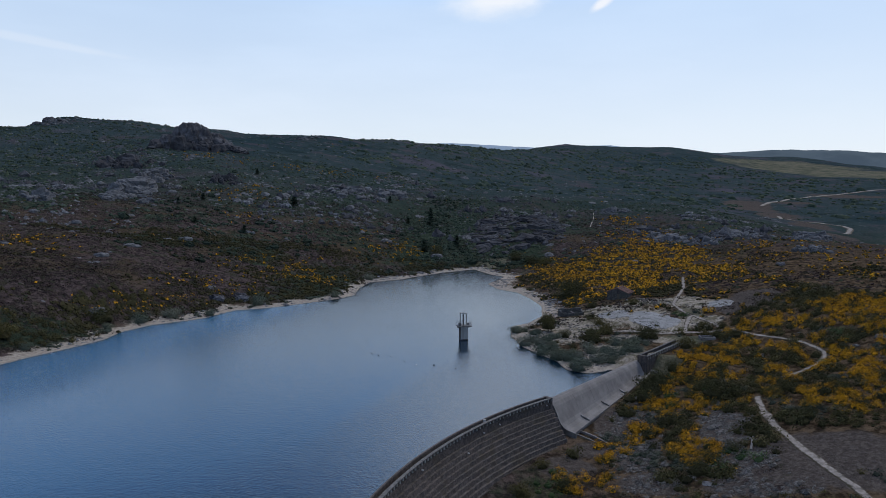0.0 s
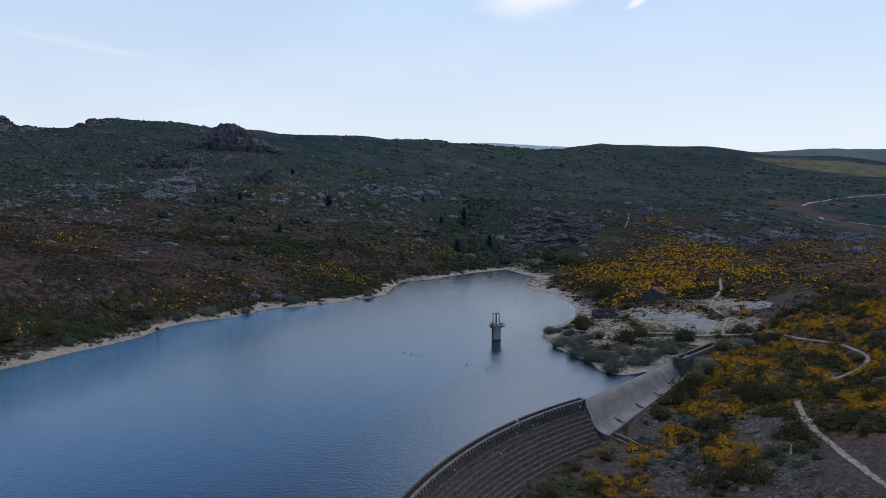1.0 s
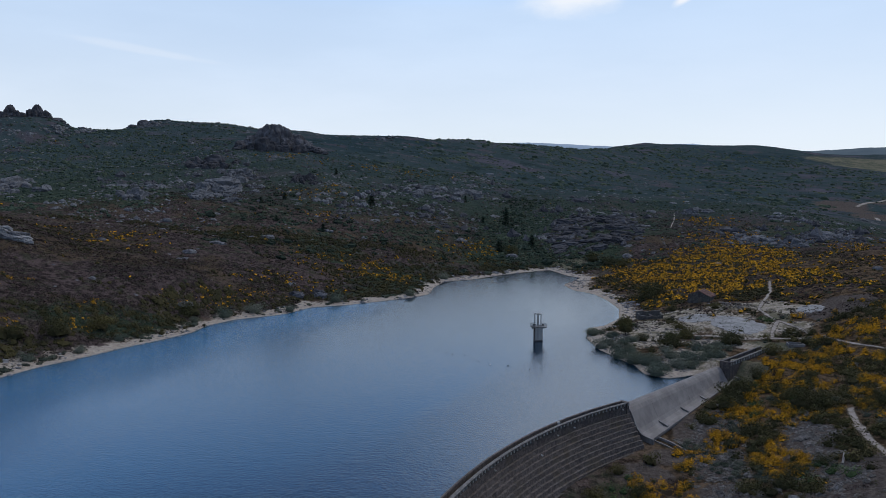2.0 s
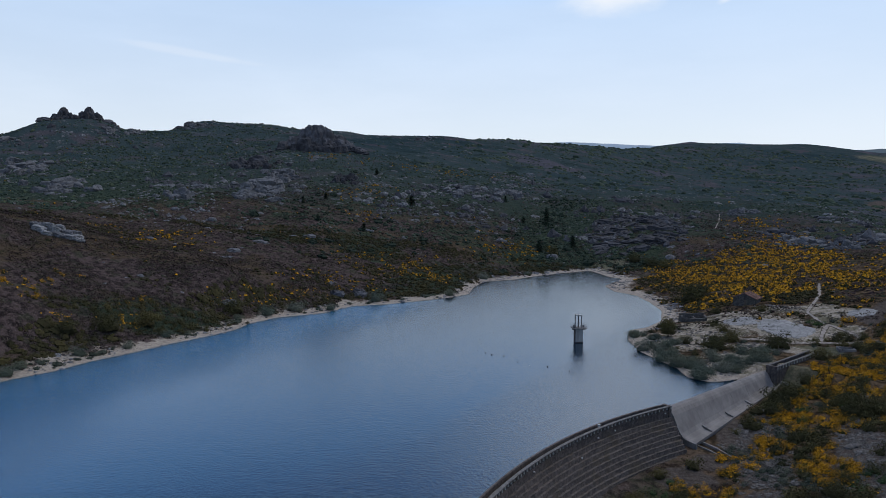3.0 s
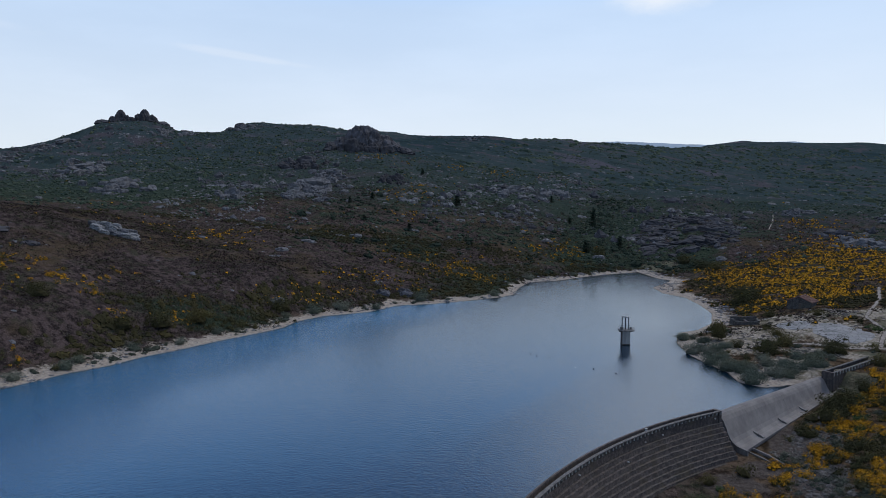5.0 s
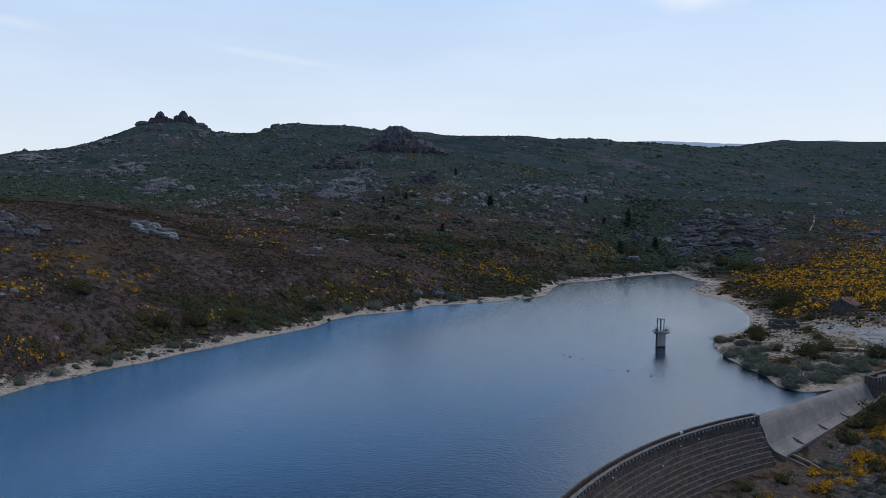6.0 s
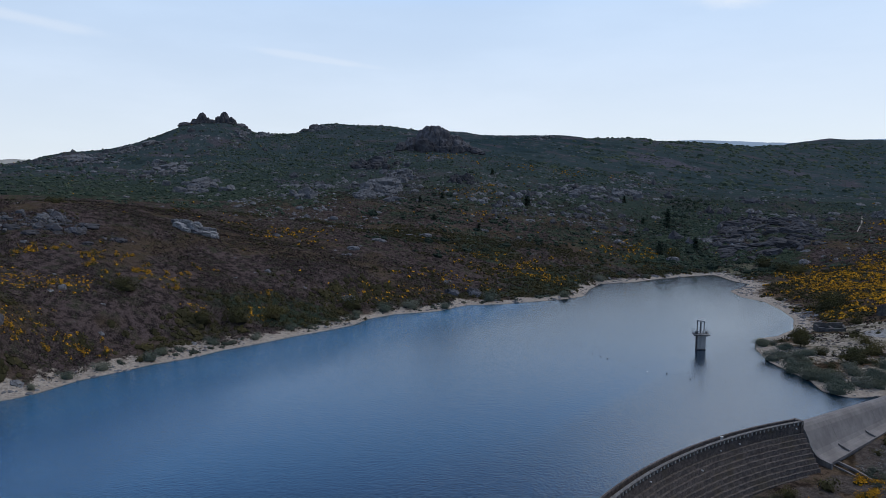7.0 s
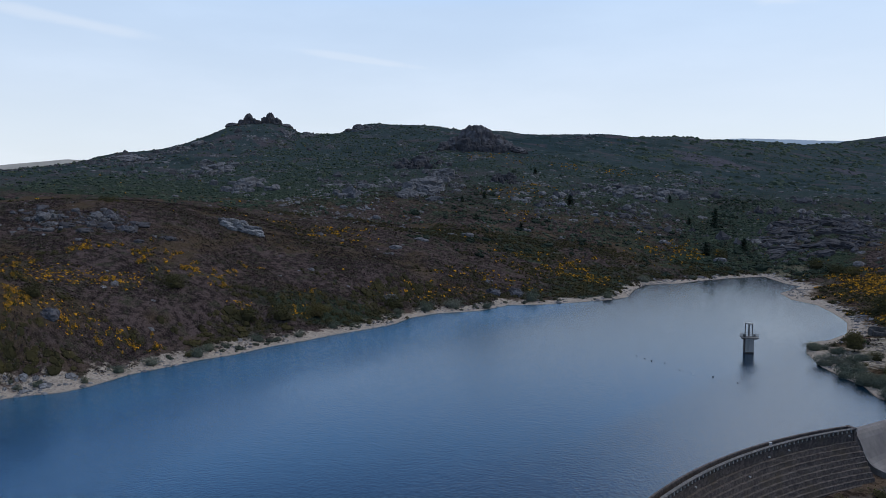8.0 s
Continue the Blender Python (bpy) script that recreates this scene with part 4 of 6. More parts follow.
def scatter(name, variants, x, y, size, tall, material, rng, label, category, bloom=None, sink=0.05):
    turn = rng.uniform(0, 2 * np.pi, len(x))
    pick = rng.integers(0, len(variants), len(x))
    verts, tone, flower = [], [], []
    inner_shade_faces = []
    for k, v in enumerate(variants):
        v, core = v if isinstance(v, tuple) else (v, 0)
        m = pick == k
        c, s = np.cos(turn[m])[:, None], np.sin(turn[m])[:, None]
        vx, vy, vz = v[:, 0][None], v[:, 1][None], v[:, 2][None]
        q = size[m][:, None]
        wx, wy = (vx * c - vy * s) * q + x[m][:, None], (vx * s + vy * c) * q + y[m][:, None]
        verts.append(np.stack([wx, wy, vz * q * tall[m][:, None] + ground_z(wx, wy) - sink], -1).reshape(-1, 3))
        n = len(v) // 3
        tone.append(np.repeat(rng.uniform(0, 1, m.sum()), n))
        high = 0.26 + 1.05 * np.clip(v[:, 2].reshape(-1, 3).mean(1), 0, 1)
        # core faces carry the painted inner shade
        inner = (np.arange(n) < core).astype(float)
        inner_shade_faces.append(np.tile(inner, m.sum()))
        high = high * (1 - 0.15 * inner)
        flower.append(((bloom[m] if bloom is not None else np.zeros(m.sum()))[:, None] * high[None]).ravel())
    verts = np.concatenate(verts)
    me = raw_mesh(name, verts, np.arange(len(verts)).reshape(-1, 3), material, False,
                  {"tone": ("FACE", np.concatenate(tone)), "bloom": ("FACE", np.concatenate(flower)), "inner": ("FACE", np.concatenate(inner_shade_faces))})
    return tagged(new(name, me), label, category, kind="stuff")


def free_ground(x, y, margin=6.5):
    """True where shrubs can stand: inland, off the paths, the dam and the bare rock."""
    edge = shore_at(x, y) * beach_scale(x, y) + 7 * fbm(x, y, 7, 3, 31)
    ring = np.hypot(x - ARC_C[0], y - ARC_C[1])
    turn = np.degrees(np.arctan2(y - ARC_C[1], x - ARC_C[0])) % 360
    ok = (edge > margin) & ~((ring > ARC_R - 11) & (ring < ARC_R + 4) & (turn > ARC_A0 - 4))
    for line in PATHS:
        ok &= line_distance(x, y, line) > 1.3 + 0.7 * fbm(x, y, 6, 2, 66)
    ok &= line_distance(x, y, [(54.0, 191.0), (60.8, 200.0), (72.2, 212.7)]) > 6.0
    s = (x - SPILL_A[0]) * SP_U.x + (y - SPILL_A[1]) * SP_U.y
    o = (x - SPILL_A[0]) * SP_N.x + (y - SPILL_A[1]) * SP_N.y
    ok &= ~((s > -12) & (s < SP_L + 24) & (o > -5) & (o < 9.5 - 4 * s / SP_L))
    return ok & (np.hypot(x - 70.5, y - 279) > 5.5) & (np.hypot(x - 48, y - 262) > 6) & (np.hypot(x - 82, y - 215.5) > 4)


rng = np.random.default_rng(7)
zones = [(20, 135, 100, 335, 9500, 1.25), (-335, 20, 95, 420, 26000, 0.95), (-30, 250, 290, 640, 15000, 1.0), (135, 260, 170, 290, 3000, 1.2),
         (-480, 40, 330, 760, 17000, 1.15), (-1000, -330, 120, 1000, 11000, 1.5), (-480, 520, 700, 1200, 5000, 1.0)]
px, py, ps = [], [], []
for x0, x1, y0, y1, count, grow in zones:
    px.append(rng.uniform(x0, x1, count)), py.append(rng.uniform(y0, y1, count)), ps.append(np.full(count, grow))
gx, gy = rng.uniform(30, 190, 26000), rng.uniform(285, 560, 26000)
ok = rng.uniform(0, 1, len(gx)) < (0.95 * blobs(gx, gy, GORSE_RIGHT[:5]) - 0.15) * smooth(470, 400, gy)
px.append(gx[ok]), py.append(gy[ok]), ps.append(np.full(ok.sum(), 1.0))
px, py, ps = np.concatenate(px), np.concatenate(py), np.concatenate(ps)
ok = free_ground(px, py)
px, py, ps = px[ok], py[ok], ps[ok]
bare = np.maximum(blobs(px, py, BARE_SPOTS), blobs(px, py, FIELD_SPOTS) * (1 - 0.6 * smooth(70, 64, px) * smooth(180, 172, py)))
ok = rng.uniform(0, 1, len(px)) > 0.97 * smooth(0.10, 0.5, 0.95 * bare + 0.6 * fbm(px, py, 5, 3, 44))
ok &= rng.uniform(0, 1, len(px)) > 0.85 * blobs(px, py, GRASS_SPOTS)
px, py, ps = px[ok], py[ok], ps[ok]
gor, grn = gorse_at(px, py), blobs(px, py, GREEN_SPOTS)
patchy = 0.6 * fbm(px, py, 11, 3, 61) + 1.0 * fbm(px, py, 3.0, 2, 62) - 0.30 * smooth(400, 470, py) * smooth(20, 60, px) + 0.8 * np.minimum(0, fbm(px, py, 22, 3, 63))
right = smooth(10, 30, px) * (1 - 0.75 * smooth(225, 270, py)) * (1 - smooth(330, 480, py))
is_gorse = gor * 0.85 + patchy * 1.1 + rng.uniform(-0.12, 0.12, len(px)) > 0.60 - 0.03 * right
is_gorse &= (gor > 0.06) | (rng.uniform(0, 1, len(px)) < 0.12)
is_green = ~is_gorse & (0.30 + 0.55 * grn + 0.25 * right - 0.28 * smooth(88, 108, px) * smooth(212, 232, py) * smooth(440, 400, py) - 0.16 * smooth(-60, -120, px) * smooth(440, 380, py) + 0.25 * smooth(480, 650, np.hypot(px, py)) + 0.20 * np.exp(-((px + 60) / 170) ** 2 - ((py - 400) / 130) ** 2) + 0.7 * fbm(px, py, 16, 3, 77) + rng.uniform(-0.15, 0.15, len(px)) > 0.48)
is_brown = ~is_gorse & ~is_green
is_grey = is_green & (px > 15) & (py < 250) & (fbm(px, py, 8, 3, 93) > 0.2)
low = [cushion(rng, 5, SIMPLE) for _ in range(8)]
tuft = [clump(rng, 22, 0.26, 6) for _ in range(8)]
full = [dome(rng, 5, 1) * rng.uniform(0.8, 1.1, 3) for _ in range(10)]
fine = [leafy(rng, 150, 0.115) for _ in range(10)]
blaze = [round_bush(rng, 34, 0.075, 1) for _ in range(8)]
mid = [round_bush(rng, 18, 0.13, 1) for _ in range(8)]
wisp = [clump(rng, 8, 0.42, 4) for _ in range(10)]
petals = [leafy(rng, 220, 0.095) for _ in range(10)]
close = ((px > 18) & (px < 137) & (py < 250)) | ((px < -90) & (px > -260) & (py < 235))
hx, hy = rng.uniform(-262, -85, 36000), rng.uniform(100, 300, 36000)
ok = free_ground(hx, hy) & (fbm(hx, hy, 12, 3, 52) + rng.uniform(-0.3, 0.3, len(hx)) > -0.12)
hx, hy = hx[ok], hy[ok]
scatter("heather", wisp, hx, hy, rng.uniform(0.4, 1.05, len(hx)), rng.uniform(0.35, 0.7, len(hx)), HEATHER, rng, "tussocks of brown heather above the sandy shore", "heather")
hx, hy = rng.uniform(-260, 170, 28000), rng.uniform(240, 560, 28000)
ok = free_ground(hx, hy) & (fbm(hx, hy, 15, 3, 53) + rng.uniform(-0.3, 0.3, len(hx)) > -0.1)
hx, hy = hx[ok], hy[ok]
scatter("heather", wisp, hx, hy, rng.uniform(0.6, 1.5, len(hx)), rng.uniform(0.35, 0.7, len(hx)), HEATHER, rng, "tussocks of brown heather on the slopes round the lake", "heather")
m = is_brown & ~close & (rng.uniform(0, 1, len(px)) < 0.66)
scatter("heather", low, px[m], py[m], ps[m] * rng.uniform(0.35, 1.0, m.sum()), rng.uniform(0.25, 0.55, m.sum()), HEATHER, rng, "low brown heather and dry heath over the slopes", "heather")
m = is_brown & close & (px > 0)
scatter("heather", tuft, px[m], py[m], ps[m] * rng.uniform(0.35, 0.9, m.sum()), rng.uniform(0.3, 0.6, m.sum()), HEATHER, rng, "low brown heather round the dam and spillway", "heather")
fx, fy = rng.uniform(-150, 1000, 9000), rng.uniform(720, 1750, 9000)
ok = (fbm(fx, fy, 90, 4, 72) + rng.uniform(-0.4, 0.4, len(fx)) > 0.05) & (blobs(fx, fy, GRASS_SPOTS) < 0.3) & (blobs(fx, fy, FIELD_FAR) < 0.2)
fx, fy = fx[ok], fy[ok]
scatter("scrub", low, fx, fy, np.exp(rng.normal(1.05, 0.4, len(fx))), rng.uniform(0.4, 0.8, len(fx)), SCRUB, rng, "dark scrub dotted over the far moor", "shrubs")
mids = ~close & (np.hypot(px, py) < 430)
for near, shapes in ((True, fine), (False, full)):
    m = is_green & (close == near) & ~(near & is_grey) & ~mids
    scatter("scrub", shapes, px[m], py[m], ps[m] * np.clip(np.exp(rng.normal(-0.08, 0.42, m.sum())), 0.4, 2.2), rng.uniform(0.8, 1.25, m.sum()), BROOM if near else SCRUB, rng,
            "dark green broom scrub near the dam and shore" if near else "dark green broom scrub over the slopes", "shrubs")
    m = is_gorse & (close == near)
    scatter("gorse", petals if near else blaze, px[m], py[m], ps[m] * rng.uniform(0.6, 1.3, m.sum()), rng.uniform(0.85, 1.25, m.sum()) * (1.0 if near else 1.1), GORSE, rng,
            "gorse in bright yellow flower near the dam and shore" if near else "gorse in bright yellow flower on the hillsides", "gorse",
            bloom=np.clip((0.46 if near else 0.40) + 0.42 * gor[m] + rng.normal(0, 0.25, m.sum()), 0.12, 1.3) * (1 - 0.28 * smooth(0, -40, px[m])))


m = is_grey & close
scatter("scrub", fine, px[m], py[m], ps[m] * rng.uniform(0.5, 1.1, m.sum()), rng.uniform(0.6, 1.0, m.sum()), GREY_SHRUB, rng, "grey-green shrubs by the stony bed", "shrubs")


m = is_green & mids
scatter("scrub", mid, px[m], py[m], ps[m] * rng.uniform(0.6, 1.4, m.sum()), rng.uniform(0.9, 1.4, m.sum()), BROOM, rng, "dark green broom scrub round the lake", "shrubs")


tx, ty = rng.uniform(-190, 70, 3600), rng.uniform(330, 640, 3600)
ok = free_ground(tx, ty, 12.0) & (rng.uniform(0, 1, len(tx)) < 0.10 + 0.9 * np.exp(-((tx - 5) / 45) ** 2) + 0.9 * fbm(tx, ty, 30, 3, 14)) & (gorse_at(tx, ty) < 0.5) & (blobs(tx, ty, ROCK_SPOTS[11:14]) < 0.35)
tx, ty = tx[ok], ty[ok]
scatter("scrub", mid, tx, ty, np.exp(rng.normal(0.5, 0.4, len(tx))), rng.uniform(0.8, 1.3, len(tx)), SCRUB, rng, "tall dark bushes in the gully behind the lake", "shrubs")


# fresh green bushes in loose groups round the spillway and the bank
bush_rng = np.random.default_rng(31)
GREEN_GROUPS = [(83.3, 239.9), (53.5, 170.5), (62.0, 184.5), (66.9, 173.6), (20.8, 130.3), (21.5, 140.7), (57.4, 134.6), (51.2, 229.4), (38.6, 250.4), (101.4, 183.8), (112.3, 192.6)]
bx = np.concatenate([cx + bush_rng.normal(0, 2.2, 6) for cx, cy in GREEN_GROUPS])
by = np.concatenate([cy + bush_rng.normal(0, 2.6, 6) for cx, cy in GREEN_GROUPS])
ok = free_ground(bx, by, 2.0)
bx, by = bx[ok], by[ok]
scatter("scrub", fine, bx, by, bush_rng.uniform(0.7, 1.7, len(bx)), bush_rng.uniform(0.8, 1.15, len(bx)), GREEN_BUSH, bush_rng, "fresh green bushes round the spillway and bank", "shrubs")


# the western margin: bushes on the sand, a dark fringe above it, gorse on the slope
shore_rng = np.random.default_rng(23)
wx, wy = shore_rng.uniform(-175, -35, 22000), shore_rng.uniform(105, 330, 22000)
edge = line_distance(wx, wy, SHORE)
west = (wx < -95) | (wy > 265)
sand = west & (shore_at(wx, wy) > 0) & (edge > 2.2) & (edge < 8.0) & (fbm(wx, wy, 9, 2, 81) > 0.02) & (shore_rng.uniform(0, 1, len(wx)) < 0.22)
scatter("scrub", mid, wx[sand], wy[sand], np.exp(shore_rng.normal(-0.22, 0.5, sand.sum())), shore_rng.uniform(0.6, 0.95, sand.sum()), GREY_SHRUB, shore_rng,
        "grey-green shrubs dotted on the sandy shore", "shrubs")
fringe = west & (shore_at(wx, wy) > 0) & (edge > 9.0) & (edge < 24.0) & (fbm(wx, wy, 13, 3, 82) + shore_rng.uniform(-0.25, 0.25, len(wx)) > -0.04 + 0.022 * (edge - 9.0)) & (shore_rng.uniform(0, 1, len(wx)) < 0.75)
scatter("scrub", mid, wx[fringe], wy[fringe], np.exp(shore_rng.normal(-0.05, 0.4, fringe.sum())), shore_rng.uniform(0.7, 1.1, fringe.sum()), BROOM, shore_rng,
        "dark green bushes in a fringe above the sandy shore", "shrubs")
WEST_GORSE = [(-190, 154, 6, 17, -25), (-180, 170, 5, 9, -30), (-173, 138, 6, 10, -20), (-196, 158, 6, 9, -25), (-151, 194, 3.5, 6, -35), (-140, 206, 3, 7, -35), (-168, 200, 3, 6, -30),
              (-126, 250, 4, 7, -35), (-118, 259, 3, 6, -35), (-160, 150, 3, 5, -30), (-105, 283, 4, 8, -40)]
wx, wy = shore_rng.uniform(-215, -90, 17000), shore_rng.uniform(120, 300, 17000)
bloom_here = free_ground(wx, wy) & (shore_rng.uniform(0, 1, len(wx)) < 0.75 * blobs(wx, wy, WEST_GORSE) + 0.5 * np.minimum(0, fbm(wx, wy, 6, 2, 83)))
scatter("gorse", blaze, wx[bloom_here], wy[bloom_here], shore_rng.uniform(0.32, 0.8, bloom_here.sum()), shore_rng.uniform(0.6, 0.9, bloom_here.sum()), GORSE, shore_rng,
        "low gorse in orange-yellow flower among the heather", "gorse", bloom=np.clip(shore_rng.normal(0.62, 0.25, bloom_here.sum()), 0.12, 1.2))


def pebble(rng, fineness=2):
    bm = bmesh.new()
    bmesh.ops.create_icosphere(bm, subdivisions=fineness, radius=1)
    off = Vector(rng.uniform(-50, 50, 3))
    for v in bm.verts:
        c = v.co.copy()
        q = 1 + 0.45 * noise.noise(c * 1.1 + off) + 0.18 * noise.noise(c * 2.7 + off)
        v.co = Vector((c.x * q, c.y * q * 0.85, max(c.z, -0.5) * q * 0.6))
    bmesh.ops.triangulate(bm, faces=bm.faces[:])
    v = np.array([p.co[:] for f in bm.faces for p in f.verts])
    bm.free()
    return v


rx, ry = rng.uniform(-130, 260, 30000), rng.uniform(380, 720, 30000)
ok = free_ground(rx, ry, 12.0) & (rng.uniform(0, 1, len(rx)) < blobs(rx, ry, ROCK_SPOTS[11:17]) * np.clip(0.02 + 1.1 * fbm(rx, ry, 13, 3, 29), 0, 0.5))
crags = [pebble(rng, 1) * (1.0, 0.7, 1.5) for _ in range(8)]
scatter("crag_blocks", crags, rx[ok], ry[ok], np.exp(rng.normal(0.35, 0.5, ok.sum())), rng.uniform(0.6, 1.2, ok.sum()), GRANITE_DARK, rng, "dark broken granite blocks on the spur", "rocks", sink=0.3)
rx, ry = np.concatenate([rng.uniform(-660, -430, 9000), rng.uniform(-330, -190, 5000)]), np.concatenate([rng.uniform(430, 770, 9000), rng.uniform(480, 760, 5000)])
ok = free_ground(rx, ry, 12.0) & (rng.uniform(0, 1, len(rx)) < (0.15 + blobs(rx, ry, ROCK_SPOTS[:4] + ROCK_SPOTS[7:10])) * np.clip(0.24 + 1.2 * fbm(rx, ry, 20, 4, 37), 0, 0.7))
scatter("crag_blocks", crags, rx[ok], ry[ok], np.exp(rng.normal(0.25, 0.5, ok.sum())), rng.uniform(0.5, 1.1, ok.sum()), GRANITE_DARK, rng, "weathered granite blocks strewn below the summit", "rocks", sink=0.3)
rx, ry = rng.uniform(-262, -190, 5200), rng.uniform(160, 240, 5200)
ok = rng.uniform(0, 1, len(rx)) < blobs(rx, ry, KNOLL_ROCKS) * np.clip(0.35 + 1.1 * fbm(rx, ry, 9, 3, 38), 0, 0.8)
scatter("crag_blocks", crags, rx[ok], ry[ok], np.exp(rng.normal(-0.35, 0.5, ok.sum())), rng.uniform(0.4, 0.9, ok.sum()), GRANITE_DARK, rng, "dark granite blocks on the brown knoll", "rocks", sink=0.15)
rx, ry = rng.uniform(-330, -150, 9000), rng.uniform(330, 560, 9000)
ok = free_ground(rx, ry, 12.0) & (rng.uniform(0, 1, len(rx)) < blobs(rx, ry, STONE_FIELDS) * np.clip(0.16 + 0.9 * fbm(rx, ry, 12, 3, 39), 0, 0.5))
scatter("field_stones", crags, rx[ok], ry[ok], np.exp(rng.normal(-0.05, 0.45, ok.sum())), rng.uniform(0.5, 0.9, ok.sum()), GRANITE, rng, "pale granite stones lying among brown heather", "rocks", sink=0.2)
stones = [pebble(rng) for _ in range(7)]
chips = [pebble(rng, 1) for _ in range(7)]
rx, ry, rs = [], [], []
for x0, x1, y0, y1, count, grow in ((20, 135, 100, 300, 5000, 0.55), (-335, 20, 95, 420, 8000, 0.7), (-480, 260, 330, 760, 22000, 1.25), (-800, 300, 420, 1050, 16000, 1.9)):
    rx.append(rng.uniform(x0, x1, count)), ry.append(rng.uniform(y0, y1, count)), rs.append(np.full(count, grow))
rx, ry, rs = np.concatenate(rx), np.concatenate(ry), np.concatenate(rs)
near_rock = np.maximum(blobs(rx, ry, ROCK_SPOTS), 0.25 * blobs(rx, ry, BARE_SPOTS))
ok = (free_ground(rx, ry, 1.0)) & (rng.uniform(0, 1, len(rx)) < 0.025 + 0.07 * smooth(-60, -110, rx) * (ry < 330) + (1.15 * near_rock + 0.16 * smooth(300, 420, ry)) * np.clip(0.1 + 2.2 * fbm(rx, ry, 17, 4, 90), 0, 1.4))
rx, ry, rs = rx[ok], ry[ok], rs[ok]
size = rs * np.minimum(np.exp(rng.normal(-0.55, 0.6, len(rx))), 2.2)
large = (size > 1.5) & (np.hypot(rx, ry) < 620)
for m, shapes in ((large, stones), (~large, chips)):
    scatter("loose_stones", shapes, rx[m], ry[m], size[m], rng.uniform(0.5, 1.0, m.sum()), LOOSE, rng, "grey granite stones strewn over the heath", "stones", sink=0.15)

# stony river bed below the spillway and stones along the water's edge
def strewn(name, x, y, size, material, label):
    scatter(name, chips, x, y, size, rng.uniform(0.6, 1.15, len(x)), material, rng, label, "stones", sink=0.06)


bx, by = rng.uniform(28, 80, 22000), rng.uniform(112, 200, 22000)
stony = np.maximum(blobs(bx, by, ROCK_SPOTS[-3:]), blobs(bx, by, FIELD_SPOTS[:8]))
ok = free_ground(bx, by, 1.0) & (rng.uniform(0, 1, len(bx)) < stony * (0.55 + 0.9 * fbm(bx, by, 7, 3, 12)))
strewn("river_stones", bx[ok], by[ok], np.exp(rng.normal(-1.2, 0.5, ok.sum())), RIVER, "pale broken granite in the stony river bed")
bx, by = rng.uniform(24, 100, 20000), rng.uniform(180, 275, 20000)
ok = free_ground(bx, by, -2.0) & (shore_at(bx, by) > 0.5) & (rng.uniform(0, 1, len(bx)) < blobs(bx, by, BARE_SPOTS) * (0.15 + 1.3 * fbm(bx, by, 6, 3, 18)))
strewn("bank_stones", bx[ok], by[ok], np.exp(rng.normal(-1.2, 0.5, ok.sum())), RIVER, "grey stones on the bare bank among willows")
bx, by = rng.uniform(-175, 75, 60000), rng.uniform(90, 430, 60000)
edge = shore_at(bx, by)
ok = (edge > 0.4) & (edge < 9) & (rng.uniform(0, 1, len(bx)) < 0.5 + 1.4 * fbm(bx, by, 16, 3, 5)) & free_ground(bx, by, -9)
strewn("shore_stones", bx[ok], by[ok], np.exp(rng.normal(-1.1, 0.55, ok.sum())), GRANITE, "grey stones scattered along the sandy shore")

# ---- right abutment: walkway with two parapets ----
AB_A, AB_B = Vector((55.6, 193.2)), Vector((72.2, 212.7))
AB_U = (AB_B - AB_A).normalized()
AB_N = Vector((AB_U.y, -AB_U.x))
AB_L = (AB_B - AB_A).length


def abut(s, o, z):
    p = AB_A + AB_U * s + AB_N * o
    return p.x, p.y, z


def abut_bar(o0, o1, z0, z1, s0=0.0, s1=AB_L):
    bm = bmesh.new()
    loft(bm, [[abut(s, o0, z0), abut(s, o1, z0), abut(s, o1, z1), abut(s, o0, z1)] for s in np.linspace(s0, s1, 6)])
    return bm


abutment = thing("abutment_wall", (0, 0, 0), "grey stone abutment wall with railed walkway on top", "wall")
part("core", abut_bar(-1.3, 1.3, -4.0, 1.6), MASONRY, abutment)
part("upstream_parapet", abut_bar(-1.35, -1.0, 1.6, 2.45), MASONRY, abutment)
part("coping", abut_bar(-1.45, -0.9, 2.45, 2.62), COPING, abutment)
part("downstream_parapet", abut_bar(1.0, 1.22, 1.6, 2.45), MASONRY, abutment)
part("coping", abut_bar(0.9, 1.45, 2.45, 2.62), COPING, abutment)
bm = bmesh.new()
box(bm, (0.30, 0.36, 0.75), bevel=0.03)
post = part("pilaster", bm, TOWER_CONCRETE, abutment, "pale stone pilaster")
for k in range(16):
    ob = post if k == 0 else new("pilaster", post.data)
    ob.parent = abutment
    ob.matrix_basis = pose(*abut(0.4 + k * (AB_L - 0.8) / 15, 1.32, 2.06), 0, 0, math.degrees(math.atan2(AB_U.y, AB_U.x)))
bm = bmesh.new()
box(bm, (0.7, 2.9, 7.0), abut(0.2, 0, -0.85), math.degrees(math.atan2(AB_U.y, AB_U.x)), 0.05)
part("end_pier", bm, MASONRY, abutment)

